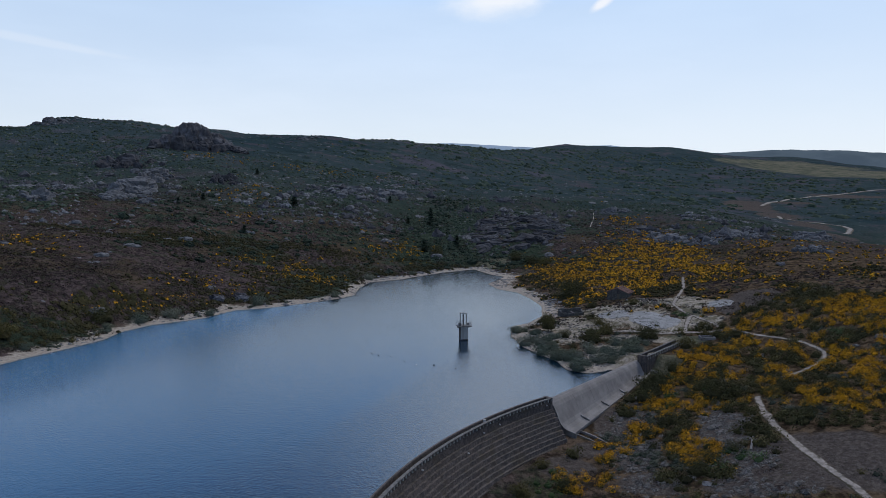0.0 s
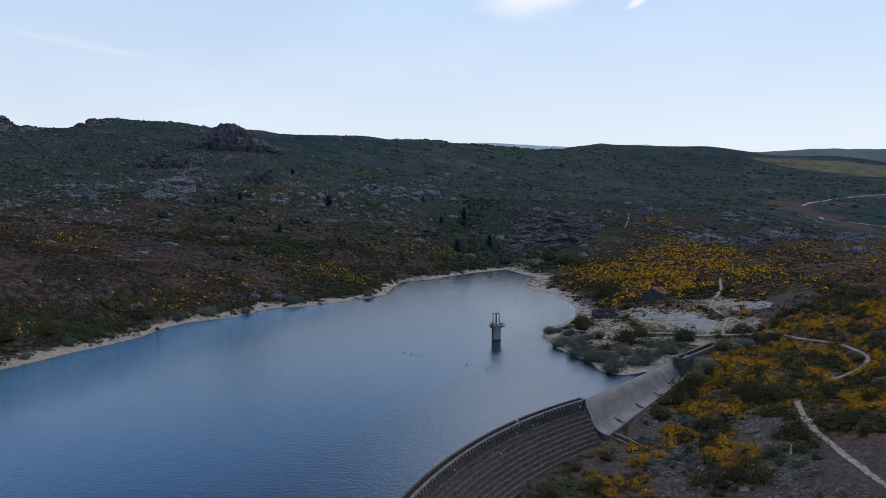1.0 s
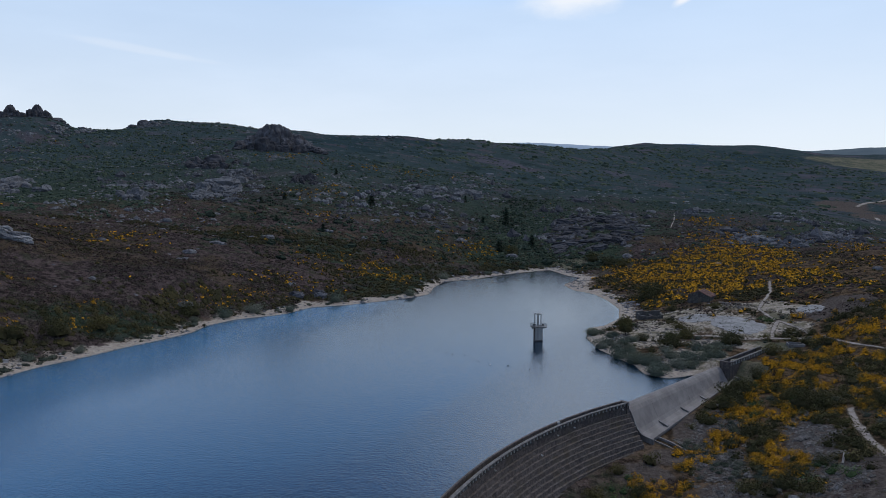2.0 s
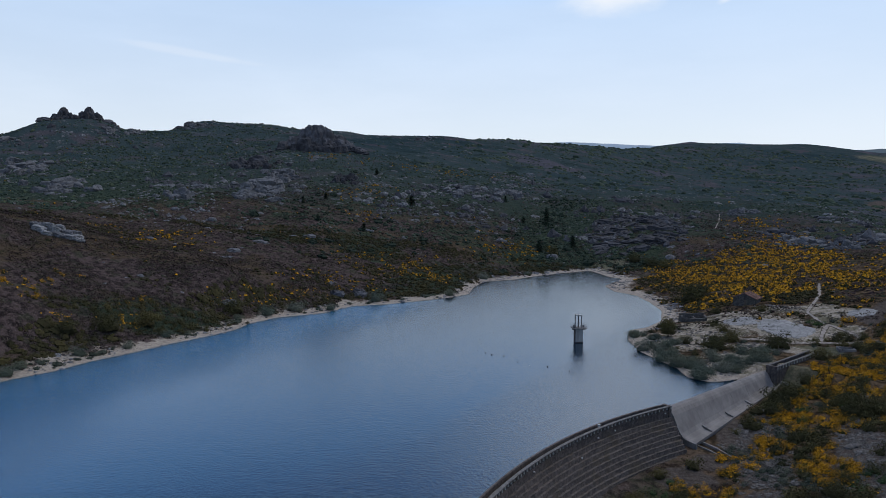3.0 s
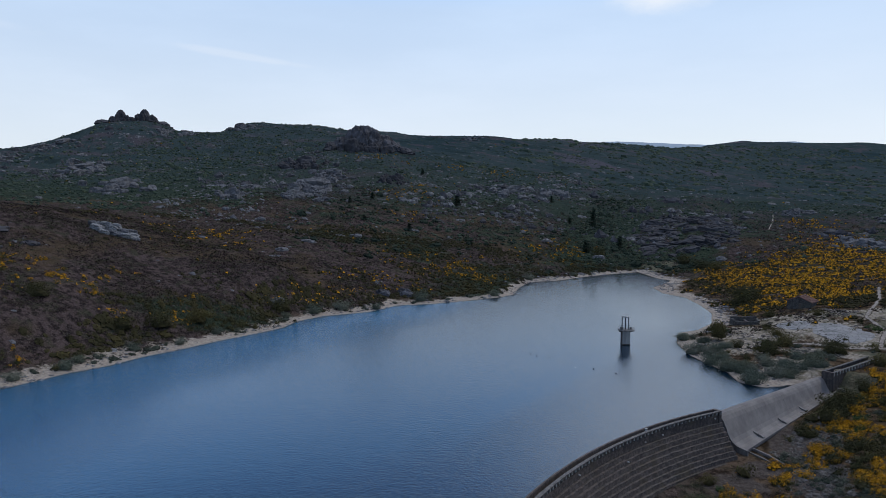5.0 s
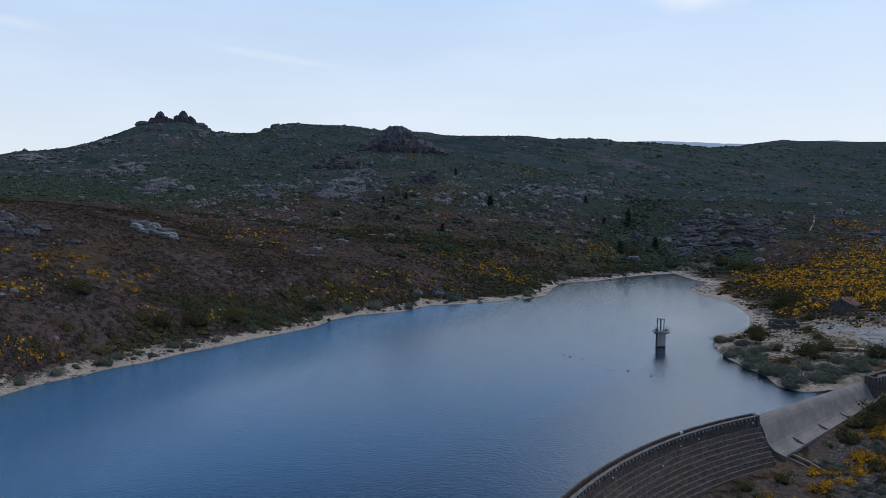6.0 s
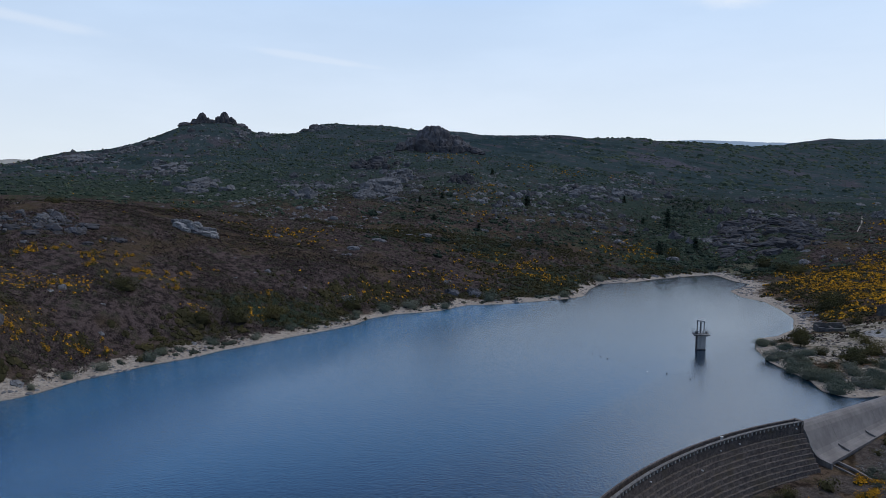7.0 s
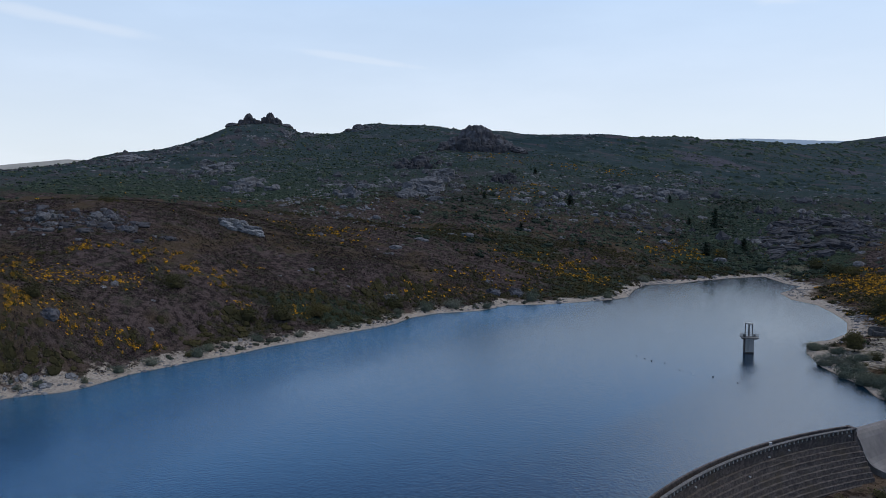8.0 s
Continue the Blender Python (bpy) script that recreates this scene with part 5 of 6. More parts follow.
# training walls at both ends of the spillway
for s0, s1, up, tail in ((SP_L - 0.1, SP_L + 0.7, 0.55, 1.2), (-1.7, -1.15, 0.45, 0.6)):
    bm = bmesh.new()
    q = spill_scale(s0)
    ring = [(o if o < 1 else 1 + (o - 1) * q, (z if z > -0.5 else -0.5 + (z + 0.5) * q) + CREST_Z) for o, z in FACE[2:]] if s0 > 0 else [(1 + (o - 1) * q, CREST_Z - 0.5 + (z + 0.5) * q) for o, z in FACE[6:]]
    ring = ring + [(ring[-1][0] + tail, ring[-1][1] - 0.1)]
    loft(bm, [[spill_point(s, o, z + up) for o, z in ring] + [spill_point(s, o, z - 2.0) for o, z in ring[::-1]] for s in (s0, s1)])
    part("training_wall", bm, DARK_CONCRETE, spillway, "dark concrete side wall")


def low_wall(name, line, width, height, material, label, category, sink=0.6):
    """A thin wall that follows the ground along a line."""
    bm = bmesh.new()
    sections = []
    for k, p in enumerate(line):
        a, b = Vector(line[max(k - 1, 0)]), Vector(line[min(k + 1, len(line) - 1)])
        d = (b - a).normalized()
        s = Vector((d.y, -d.x)) * width / 2
        z = float(ground_z(p[0], p[1]))
        sections.append([(p[0] - s.x, p[1] - s.y, z - sink), (p[0] + s.x, p[1] + s.y, z - sink), (p[0] + s.x, p[1] + s.y, z + height), (p[0] - s.x, p[1] - s.y, z + height)])
    loft(bm, sections)
    bmesh.ops.bevel(bm, geom=bm.edges[:], offset=0.03, segments=1, affect="EDGES")
    return tagged(part(name, bm, material), label, category)


low_wall("guide_wall", [(28.2, 160.4), (29.2, 158.8), (30.2, 157.4), (32.0, 155.7), (33.6, 153.8), (35.0, 151.6), (35.9, 149.5)], 0.40, 0.5, CONCRETE,
         "low curved concrete guide wall at the dam's foot", "wall", 1.5)
low_wall("guide_wall", [(27.4, 158.6), (28.6, 156.6), (30.4, 154.6), (32.4, 152.4), (33.6, 150.6)], 0.30, 0.3, CONCRETE,
         "narrow concrete kerb beside the guide wall", "wall", 1.5)
low_wall("channel_kerb", [(64.7, 143.0), (63.0, 139.8), (61.5, 136.8)], 0.4, 0.3, CONCRETE, "straight pale concrete kerb in the stony bed", "kerb")

# small fittings on the dam
for a, d, z in ((139.6, 1.78, 0.95), (142.5, 1.78, 0.75), (154.2, 1.78, 1.0), (146.3, 2.9, -0.9), (131.2, 1.78, 1.3)):
    bm = bmesh.new()
    bmesh.ops.create_cone(bm, cap_ends=True, segments=10, radius1=0.15, radius2=0.15, depth=0.5, matrix=pose(*arc_point(a, ARC_R - d), z, 0, 90, a))
    part("drain_spout", bm, PALE_CONCRETE, dam, "pale drain spout")
post = thing("marker_post", (*arc_point(141.7, ARC_R - 0.9), 1.66), "small pale stone marker post on the dam crest", "post")
bm = bmesh.new()
box(bm, (0.42, 0.42, 1.1), (0, 0, 0.55), 10, 0.04)
part("shaft", bm, PALE_CONCRETE, post)
bm = bmesh.new()
box(bm, (0.55, 0.55, 0.14), (0, 0, 1.17), 10, 0.03)
part("cap", bm, PALE_CONCRETE, post)

# ---- intake tower standing in the lake ----
tower = thing("intake_tower", (6.6, 226.2, 0), "concrete water intake tower with railed deck and hoist frame", "tower", turn=12)
bm = bmesh.new()
box(bm, (2.45, 2.3, 9.0), (0, 0, -0.05), 0, 0.05)
part("shaft", bm, TOWER_CONCRETE, tower)
bm = bmesh.new()
box(bm, (2.5, 2.35, 0.7), (0, 0, 0.0), 0, 0.03)
part("waterline_band", bm, MASONRY, tower, "dark wet waterline band")
# thin dark plate: the side's stain with its shade painted in
bm = bmesh.new()
box(bm, (0.12, 2.2, 8.4), (-1.24, 0, 0.1), 0, 0.02)
part("stained_shaded_side", bm, MASONRY, tower, "dark stained side face, its shade painted in")
bm = bmesh.new()
box(bm, (4.7, 3.2, 0.28), (0.1, 0, 4.58), 0, 0.04)
part("deck", bm, DARK_CONCRETE, tower)
for x in (-1.6, 1.7):
    bm = bmesh.new()
    box(bm, (1.0, 0.3, 0.5), (x, 0, 4.2), 0, 0.03)
    part("bracket", bm, DARK_CONCRETE, tower)
for x, y in ((-0.95, 0.75), (-0.15, -0.55), (0.75, -0.55), (0.0, 0.75)):
    bm = bmesh.new()
    box(bm, (0.24, 0.24, 3.9), (x, y, 6.65), 0, 0.02)
    part("column", bm, DARK_CONCRETE, tower)
for (ax, ay), (bx, by) in (((-0.95, 0.75), (-0.15, -0.55)), ((-0.15, -0.55), (0.75, -0.55)), ((-0.95, 0.75), (0.0, 0.75)), ((0.0, 0.75), (0.75, -0.55))):
    bm = bmesh.new()
    box(bm, (math.hypot(bx - ax, by - ay) + 0.34, 0.32, 0.36), ((ax + bx) / 2, (ay + by) / 2, 8.72 + 0.004 * (bx > 0.5)), math.degrees(math.atan2(by - ay, bx - ax)), 0.02)
    part("beam", bm, PALE_CONCRETE, tower)
bm = bmesh.new()
box(bm, (0.7, 0.8, 0.9), (-1.35, -0.2, 5.17), 8, 0.05)
part("winch", bm, DARK_CONCRETE, tower, "dark winch housing")
bm = bmesh.new()
box(bm, (0.6, 0.5, 0.8), (1.6, 0.3, 5.12), -12, 0.05)
part("winch", bm, DARK_CONCRETE, tower, "dark winch housing")
rail = [(-2.15, -1.5), (-1.0, -1.5), (0.1, -1.5), (1.2, -1.5), (2.35, -1.5), (2.35, 0), (2.35, 1.5), (1.2, 1.5), (0.1, 1.5), (-1.0, 1.5), (-2.15, 1.5), (-2.15, 0)]
for k, (x, y) in enumerate(rail):
    bm = bmesh.new()
    box(bm, (0.06, 0.06, 1.05), (x, y, 5.24))
    part("rail_post", bm, STEEL, tower, "thin steel railing post")
    nx, ny = rail[(k + 1) % len(rail)]
    for z in (5.25, 5.75):
        bm = bmesh.new()
        box(bm, (math.hypot(nx - x, ny - y), 0.05, 0.05), ((x + nx) / 2, (y + ny) / 2, z), math.degrees(math.atan2(ny - y, nx - x)))
        part("rail", bm, STEEL, tower, "thin steel rail")
bm = bmesh.new()
for z in np.arange(0.7, 4.4, 0.35):
    box(bm, (0.45, 0.05, 0.04), (1.34, -0.2, z), 90)
box(bm, (0.05, 0.05, 4.0), (1.34, -0.43, 2.5)), box(bm, (0.05, 0.05, 4.0), (1.34, 0.03, 2.5))
part("ladder", bm, STEEL, tower, "steel rung ladder")

WILLOWS = [
    (-159.1, 116.2, 2.2), (-156.8, 119.3, 1.9), (-150.0, 127.8, 2.6), (-149.9, 138.4, 4.2), (-147.7, 147.8, 4.7), (-142.8, 160.7,
    5.6), (-143.0, 165.8, 4.4), (-137.6, 181.8, 4.5), (-129.6, 193.6, 3.7), (-126.0, 209.0, 3.9), (-116.1, 240.4, 3.9), (-109.9,
    253.2, 7.6), (-102.7, 262.6, 7.8), (-77.4, 290.9, 7.3), (-48.7, 313.2, 6.0), (-90.5, 269.2, 5.1), (-39.2, 369.9, 6.9),
    (-16.9, 390.6, 4.8), (25.1, 235.7, 5.0), (30.1, 230.0, 3.7), (25.8, 217.5, 6.0), (29.5, 205.9, 6.1), (32.7, 199.3, 6.2),
    (36.4, 187.5, 6.4), (43.5, 193.2, 6.0), (47.7, 196.3, 5.8), (53.4, 201.0, 5.9), (52.5, 210.6, 5.2), (43.5, 202.4, 5.0),
    (32.7, 218.6, 5.3), (58.7, 212.0, 4.5), (35.5, 196.8, 4.5),
]
BUSHES = [
    (65.6, 167.6, 7.2), (64.6, 174.4, 4.9), (54.8, 183.0, 7.5), (53.1, 303.4, 10.8), (59.4, 313.4, 9.1), (84.5, 227.8, 3.3),
    (85.4, 216.8, 4.2), (89.4, 223.8, 3.6), (89.9, 212.8, 3.8), (72.8, 207.6, 5.1), (50.2, 171.8, 6.2), (56.0, 179.5, 5.9),
    (44.0, 164.2, 2.7), (53.9, 227.7, 6.3), (46.0, 214.1, 4.9), (62.4, 218.3, 6.0), (66.1, 218.2, 4.6), (53.8, 240.0, 4.3),
    (63.9, 192.7, 4.7), (70.5, 166.7, 4.9), (81.8, 164.8, 4.9), (78.0, 162.2, 4.0), (77.9, 146.6, 4.1), (53.1, 134.9, 3.8),
    (48.5, 131.3, 4.4), (20.1, 138.5, 3.0), (23.2, 129.9, 3.9), (58.8, 138.0, 3.0), (39.1, 222.6, 3.6), (71.5, 262.4, 4.3),
    (58.2, 269.8, 3.9), (91.2, 159.8, 4.5), (89.5, 148.1, 3.7), (14.8, 127.1, 4.2), (-176.1, 135.2, 5.9), (-168.7, 180.4, 6.7),
    (-140.3, 199.6, 9.7), (-134.6, 211.9, 8.0), (-146.3, 189.0, 7.5), (-120.1, 246.3, 8.9), (52.8, 419.7, 9.0),
    (60.8, 413.8, 8.0), (45.4, 434.4, 9.5), (-3.2, 446.0, 9.0),
]
PINES = [
    (-9.3, 530.9, 5.6, 12.4), (-12.3, 449.8, 6.0, 7.4), (9.1, 471.9, 5.6, 7.0), (-26.5, 533.3, 3.4, 4.6), (-44.0, 585.4, 3.7, 5.4), (-111.2, 526.4, 7.2, 6.6),
    (-167.9, 640.3, 4.1, 5.1), (-180.3, 480.3, 3.1, 4.4), (-172.5, 508.5, 4.6, 5.0), (-150.2, 426.3, 3.1, 3.6), (-121.1, 428.2, 4.6, 4.4),
]
SHORE_TREES = [
    (35.1, 232.4, 6.1, 5.3),
]
BOULDERS = [
    (-227.3, 189.6, 6.3, 2.9), (-225.1, 205.8, 8.8, 3.5), (-213.8, 200.4, 8.5, 3.8), (-219.2, 189.9, 6.2, 2.9), (-212.5, 210.3,
    7.5, 3.5), (-199.1, 210.8, 5.2, 2.6), (-209.7, 201.8, 5.1, 2.6), (-201.3, 197.5, 4.2, 2.1), (-189.1, 301.6, 3.9, 2.0),
    (-169.9, 135.0, 9.2, 4.6), (-149.3, 306.6, 7.1, 2.2), (-148.0, 330.4, 5.8, 1.7), (-123.9, 248.9, 6.7, 2.7), (-86.9, 297.6,
    13.0, 5.6), (-95.2, 290.8, 11.5, 5.4), (-80.6, 523.8, 8.3, 3.7), (-306.7, 558.3, 10.7, 3.6), (-275.8, 512.5, 16.4, 5.7),
    (-250.0, 431.8, 10.4, 3.5), (-254.1, 451.4, 10.8, 3.6), (-265.9, 435.2, 9.1, 3.5), (-230.1, 399.5, 8.3, 3.2), (-204.2, 392.0,
    5.7, 2.8), (-147.8, 298.4, 8.7, 1.9), (-145.2, 331.6, 5.3, 1.6), (-188.0, 301.1, 3.9, 1.5), (-119.1, 430.8, 8.3, 3.5),
    (-145.8, 374.6, 9.0, 3.0), (-139.3, 381.4, 7.4, 2.8), (-91.2, 507.9, 8.1, 3.3), (-95.0, 647.1, 20.7, 5.2), (-70.0, 654.3,
    13.6, 4.7), (-53.6, 588.6, 11.3, 5.7), (-46.4, 693.4, 18.8, 5.0), (-58.4, 543.9, 7.0, 3.1), (-34.3, 799.3, 12.8, 5.1),
    (-118.6, 521.7, 12.5, 5.0), (-141.7, 514.9, 12.4, 4.9), (-139.2, 554.8, 11.5, 4.4), (1.8, 368.0, 4.8, 1.8), (-7.5, 385.9,
    5.0, 1.6), (107.5, 593.3, 19.0, 4.3), (148.6, 586.5, 16.0, 4.7), (198.0, 572.8, 11.0, 3.2), (90.3, 520.2, 11.7, 2.5), (149.5,
    310.9, 4.0, 2.5), (118.1, 186.8, 3.7, 1.8), (111.6, 187.3, 2.1, 0.9),
]
OUTCROPS = [
    (-231.3, 537.3, 38.6, 12.9), (-220.6, 476.4, 26.7, 8.4), (-277.7, 624.0, 34.8, 12.9), (-233.0, 579.9, 23.1, 9.3), (-196.0,
    249.2, 19.6, 5.4), (52.1, 514.4, 45.4, 18.2), (72.8, 514.9, 28.9, 10.7), (35.7, 516.8, 24.9, 12.4), (147.4, 456.8, 25.7,
    7.3), (157.7, 420.4, 16.9, 6.8), (193.1, 465.5, 22.5, 6.0), (139.5, 587.7, 18.8, 6.6), (-459.7, 549.0, 32.6, 8.7), (-360.6,
    470.7, 32.0, 11.0), (-249.7, 440.1, 24.1, 8.8), (-80.4, 613.8, 34.3, 8.8), (-181.0, 590.9, 18.9, 10.4), (-43.1, 642.6, 25.7,
    9.2), (189.7, 359.0, 14.5, 5.8), (-577.2, 559.7, 41.0, 4.7), (-564.6, 611.1, 24.8, 6.2), (-470.5, 729.4, 20.3, 4.1), (-445.9,
    836.6, 22.4, 6.0), (-192.1, 1014.0, 27.4, 4.8), (191.2, 552.9, 17.7, 3.5), (-237.3, 188.4, 12.7, 3.4), (-227.0, 202.2, 10.9,
    3.1), (-547.1, 626.8, 25.0, 6.0), (-480.8, 703.4, 22.0, 6.0),
    (-552.7, 550.4, 28.6, 4.6), (245.0, 472.0, 20.0, 6.5),
    (226.0, 440.0, 16.0, 5.0), (262.0, 486.0, 14.0, 5.5),
]
FLOATS = [(1.5, 260.5), (-4.0, 257.6), (-10.0, 252.3), (-17.5, 245.9), (-19.7, 245.6), (-21.6, 236.3), (-25.0, 225.2), (-23.8, 219.2), (-24.0, 209.8), (-21.3, 206.9), (-19.2, 204.8), (-15.5, 203.8), (-11.1, 197.3), (-7.6, 193.7), (-2.6, 193.3), (3.3, 189.6), (11.8, 189.7)]

# floats lying on the calm water
bm = bmesh.new()
bmesh.ops.create_uvsphere(bm, u_segments=12, v_segments=8, radius=0.22)
for v in bm.verts:
    v.co.z = v.co.z * 0.75 + 0.08
ball_dark = bm
RUBBER = Nodes("dark_float")
RUBBER = RUBBER.finish(RUBBER.mix(RUBBER.noise(4.0), (0.015, 0.016, 0.018), (0.04, 0.04, 0.042)), 0.6)
WHITE = Nodes("white_float")
WHITE = WHITE.finish(WHITE.mix(WHITE.noise(4.0), (0.34, 0.34, 0.33), (0.28, 0.28, 0.27)), 0.5)
float_mesh = bpy.data.meshes.new("float")
ball_dark.to_mesh(float_mesh), ball_dark.free()
float_white = float_mesh.copy()
float_mesh.materials.append(RUBBER), float_white.materials.append(WHITE)
for k, (x, y) in enumerate(FLOATS):
    pale = k == 13
    ob = new("float", float_white if pale else float_mesh)
    ob.matrix_world = pose(x, y, 0.0, 0, 0, k * 37) @ Matrix.Diagonal((1.0, 0.7, 0.9 + 0.25 * (k in (10, 14)), 1))
    tagged(ob, "small white float lying on the lake" if pale else "small dark float lying on the lake", "float", "floats on the lake")

# ---- hut, ruin and tank ----
ROOF = masonry_material("weathered_roof_tile", (0.125, 0.068, 0.055), (0.19, 0.105, 0.083), (0.10, 0.07, 0.055))
STONE_WALL = masonry_material("dry_stone", (0.052, 0.047, 0.043), (0.092, 0.085, 0.078), (0.055, 0.055, 0.04))
HX, HY = 70.9, 280.0
hz0 = float(ground_z(HX, HY)) - 0.3
hut = thing("stone_hut", (HX, HY, hz0), "small stone hut with a worn red tile roof", "hut", turn=-32)
W, D, EAVE, RIDGE = 8.4, 6.4, 2.6, 4.3
bm = bmesh.new()
loft(bm, [[(-W / 2, y, -0.6), (W / 2, y, -0.6), (W / 2, y, EAVE), (0, y, RIDGE), (-W / 2, y, EAVE)] for y in (-D / 2, D / 2)])
part("wall", bm, STONE_WALL, hut)
for s in (-1, 1):
    bm = bmesh.new()
    loft(bm, [[(s * 0.0, y, RIDGE + 0.03), (s * (W / 2 + 0.35), y, EAVE - 0.18), (s * (W / 2 + 0.35), y, EAVE - 0.02), (s * 0.0, y, RIDGE + 0.2)] for y in np.linspace(-D / 2 - 0.3, D / 2 + 0.3, 8)])
    roof = part("roof", bm, ROOF, hut)
    for k in range(14):
        bm = bmesh.new()
        y = -D / 2 - 0.2 + k * (D + 0.4) / 13
        loft(bm, [[(s * u * (W / 2 + 0.36), y + dy, RIDGE + 0.2 + (EAVE - 0.22 - RIDGE) * u + dz) for dy, dz in ((-0.14, -0.02), (0.14, -0.02), (0.1, 0.08), (-0.1, 0.08))] for u in (0.0, 1.0)])
        tile = part("tile_row", bm, ROOF, roof)
bm = bmesh.new()
box(bm, (0.9, 0.25, 1.9), (0.3, -D / 2 - 0.02, 0.95))
part("door", bm, BARK, hut, "dark wooden door")
bm = bmesh.new()
box(bm, (0.3, D + 0.5, 0.14), (0, 0, RIDGE + 0.22), 0, 0.03)
part("ridge_cap", bm, ROOF, hut)

ruin_z = float(ground_z(48, 262))
ruin = thing("ruined_enclosure", (48.0, 262.0, ruin_z), "roofless ruin of dark dry-stone walls", "ruin", turn=14)
for (ax, ay), (bx, by), h in (((-4.4, -1.8), (3.4, -3.4), 1.3), ((3.4, -3.4), (5.4, 2.6), 1.7), ((5.4, 2.6), (-3.6, 3.2), 2.0), ((-3.6, 3.2), (-4.4, -1.8), 1.7), ((0.6, -2.4), (0.9, 2.7), 1.1)):
    bm = bmesh.new()
    n = 7
    rows = []
    for k in range(n + 1):
        u = k / n
        x, y = ax + (bx - ax) * u, ay + (by - ay) * u
        dx, dy = bx - ax, by - ay
        q = 0.32 / math.hypot(dx, dy)
        top = h * (0.85 + 0.3 * random.random())
        rows.append([(x + dy * q, y - dx * q, -0.8), (x - dy * q, y + dx * q, -0.8), (x - dy * q, y + dx * q, top), (x + dy * q, y - dx * q, top)])
    loft(bm, rows)
    part("wall", bm, STONE_WALL, ruin)

tank_z = float(ground_z(82, 215.4))
tank = thing("water_tank", (82.0, 215.6, tank_z - 0.45), "low open concrete water tank", "tank", turn=-6)
for sx, sy, x, y in ((4.4, 0.25, 0, -1.6), (4.4, 0.25, 0, 1.6), (0.25, 2.95, -2.075, 0), (0.25, 2.95, 2.075, 0)):
    bm = bmesh.new()
    box(bm, (sx, sy, 1.7), (x, y, 0.3), 0, 0.03)
    part("side", bm, CONCRETE, tank)
bm = bmesh.new()
box(bm, (3.9, 2.95, 0.5), (0, 0, 0.25))
part("water_fill", bm, RUBBER, tank, "dark standing water")
hatch = thing("concrete_box", (89.5, 194.5, float(ground_z(89.5, 194.5))), "small pale concrete box among shrubs", "box", turn=-20)
bm = bmesh.new()
box(bm, (1.0, 0.9, 1.0), (0, 0, 0.3), 0, 0.05)
part("body", bm, PALE_CONCRETE, hatch)
bm = bmesh.new()
box(bm, (1.15, 1.05, 0.12), (0, 0, 0.86), 0, 0.03)
part("lid", bm, DARK_CONCRETE, hatch)


# ---- rocks ----
GRANITE_PALE = granite_material("bare_granite", (0.22, 0.215, 0.208), (0.33, 0.322, 0.31), (0.11, 0.108, 0.10), 0.3)
def rock_mesh(name, size, seed, detail=3, lobes=1, blocky=0.5, taper=0.0):
    """Weathered granite: one or more lobes, fluted and cracked, set into the ground."""
    r = random.Random(seed)
    bm = bmesh.new()
    w, d, h = size
    for k in range(lobes):
        far = 0 if k == 0 else 1
        cx, cy = far * r.uniform(-0.34, 0.34) * w, far * r.uniform(-0.34, 0.34) * d
        q = 1.0 if lobes == 1 else r.uniform(0.3, 0.62)
        made = bmesh.ops.create_icosphere(bm, subdivisions=detail, radius=1)
        off = Vector((r.uniform(-99, 99), r.uniform(-99, 99), r.uniform(-99, 99)))
        tilt = pose(0, 0, 0, r.uniform(-16, 16), r.uniform(-16, 16), r.uniform(0, 180)).to_3x3()
        for v in made["verts"]:
            c = v.co.copy()
            m = max(abs(c.x), abs(c.y), abs(c.z))
            c = c.lerp(c / m * 0.78, blocky)
            f = 1 + 0.26 * noise.noise(c * 1.2 + off) + 0.13 * noise.noise(c * 2.9 + off) + 0.08 * noise.noise(c * 6.5 + off)
            f -= 0.16 * max(0, 0.12 - abs(noise.noise(Vector((c.x * 1.7, c.y * 1.7, c.z * 0.9)) + off))) / 0.12
            c = tilt @ (c * f)
            pinch = 1 - taper * max(0.0, min(1.0, 0.5 + 0.5 * c.z))
            c = Vector((c.x * pinch, c.y * pinch, c.z))
            v.co = Vector((cx + c.x * w * 0.5 * q, cy + c.y * d * 0.5 * q, (c.z * 0.62 + 0.18) * h * (q if lobes == 1 else q * r.uniform(1.0, 1.5))))
    me = bpy.data.meshes.new(name)
    bm.to_mesh(me)
    bm.free()
    return me


def place_rock(name, x, y, size, seed, material, label, detail=3, lobes=1, turn=0.0, group="", sink=0.0):
    me = rock_mesh(name, size, seed, detail, lobes)
    me.materials.append(material)
    ob = new(name, me)
    ob.matrix_world = pose(x, y, float(ground_z(x, y)) - sink, 0, 0, turn)
    return tagged(ob, label, "rock", group)


for k, (x, y, w, h) in enumerate(BOULDERS):
    place_rock("boulder", x, y, (w, w * 0.85, h * (0.75 if k < 8 else 1.05)), 100 + k, GRANITE_DARK if k < 10 or k in (13, 14) else GRANITE, "rounded grey granite boulder lying in the heather", 3, 1 if w < 8 else 3, math.degrees(math.atan2(y, x)) - 90, "boulders on the heath", 0.2 * h)
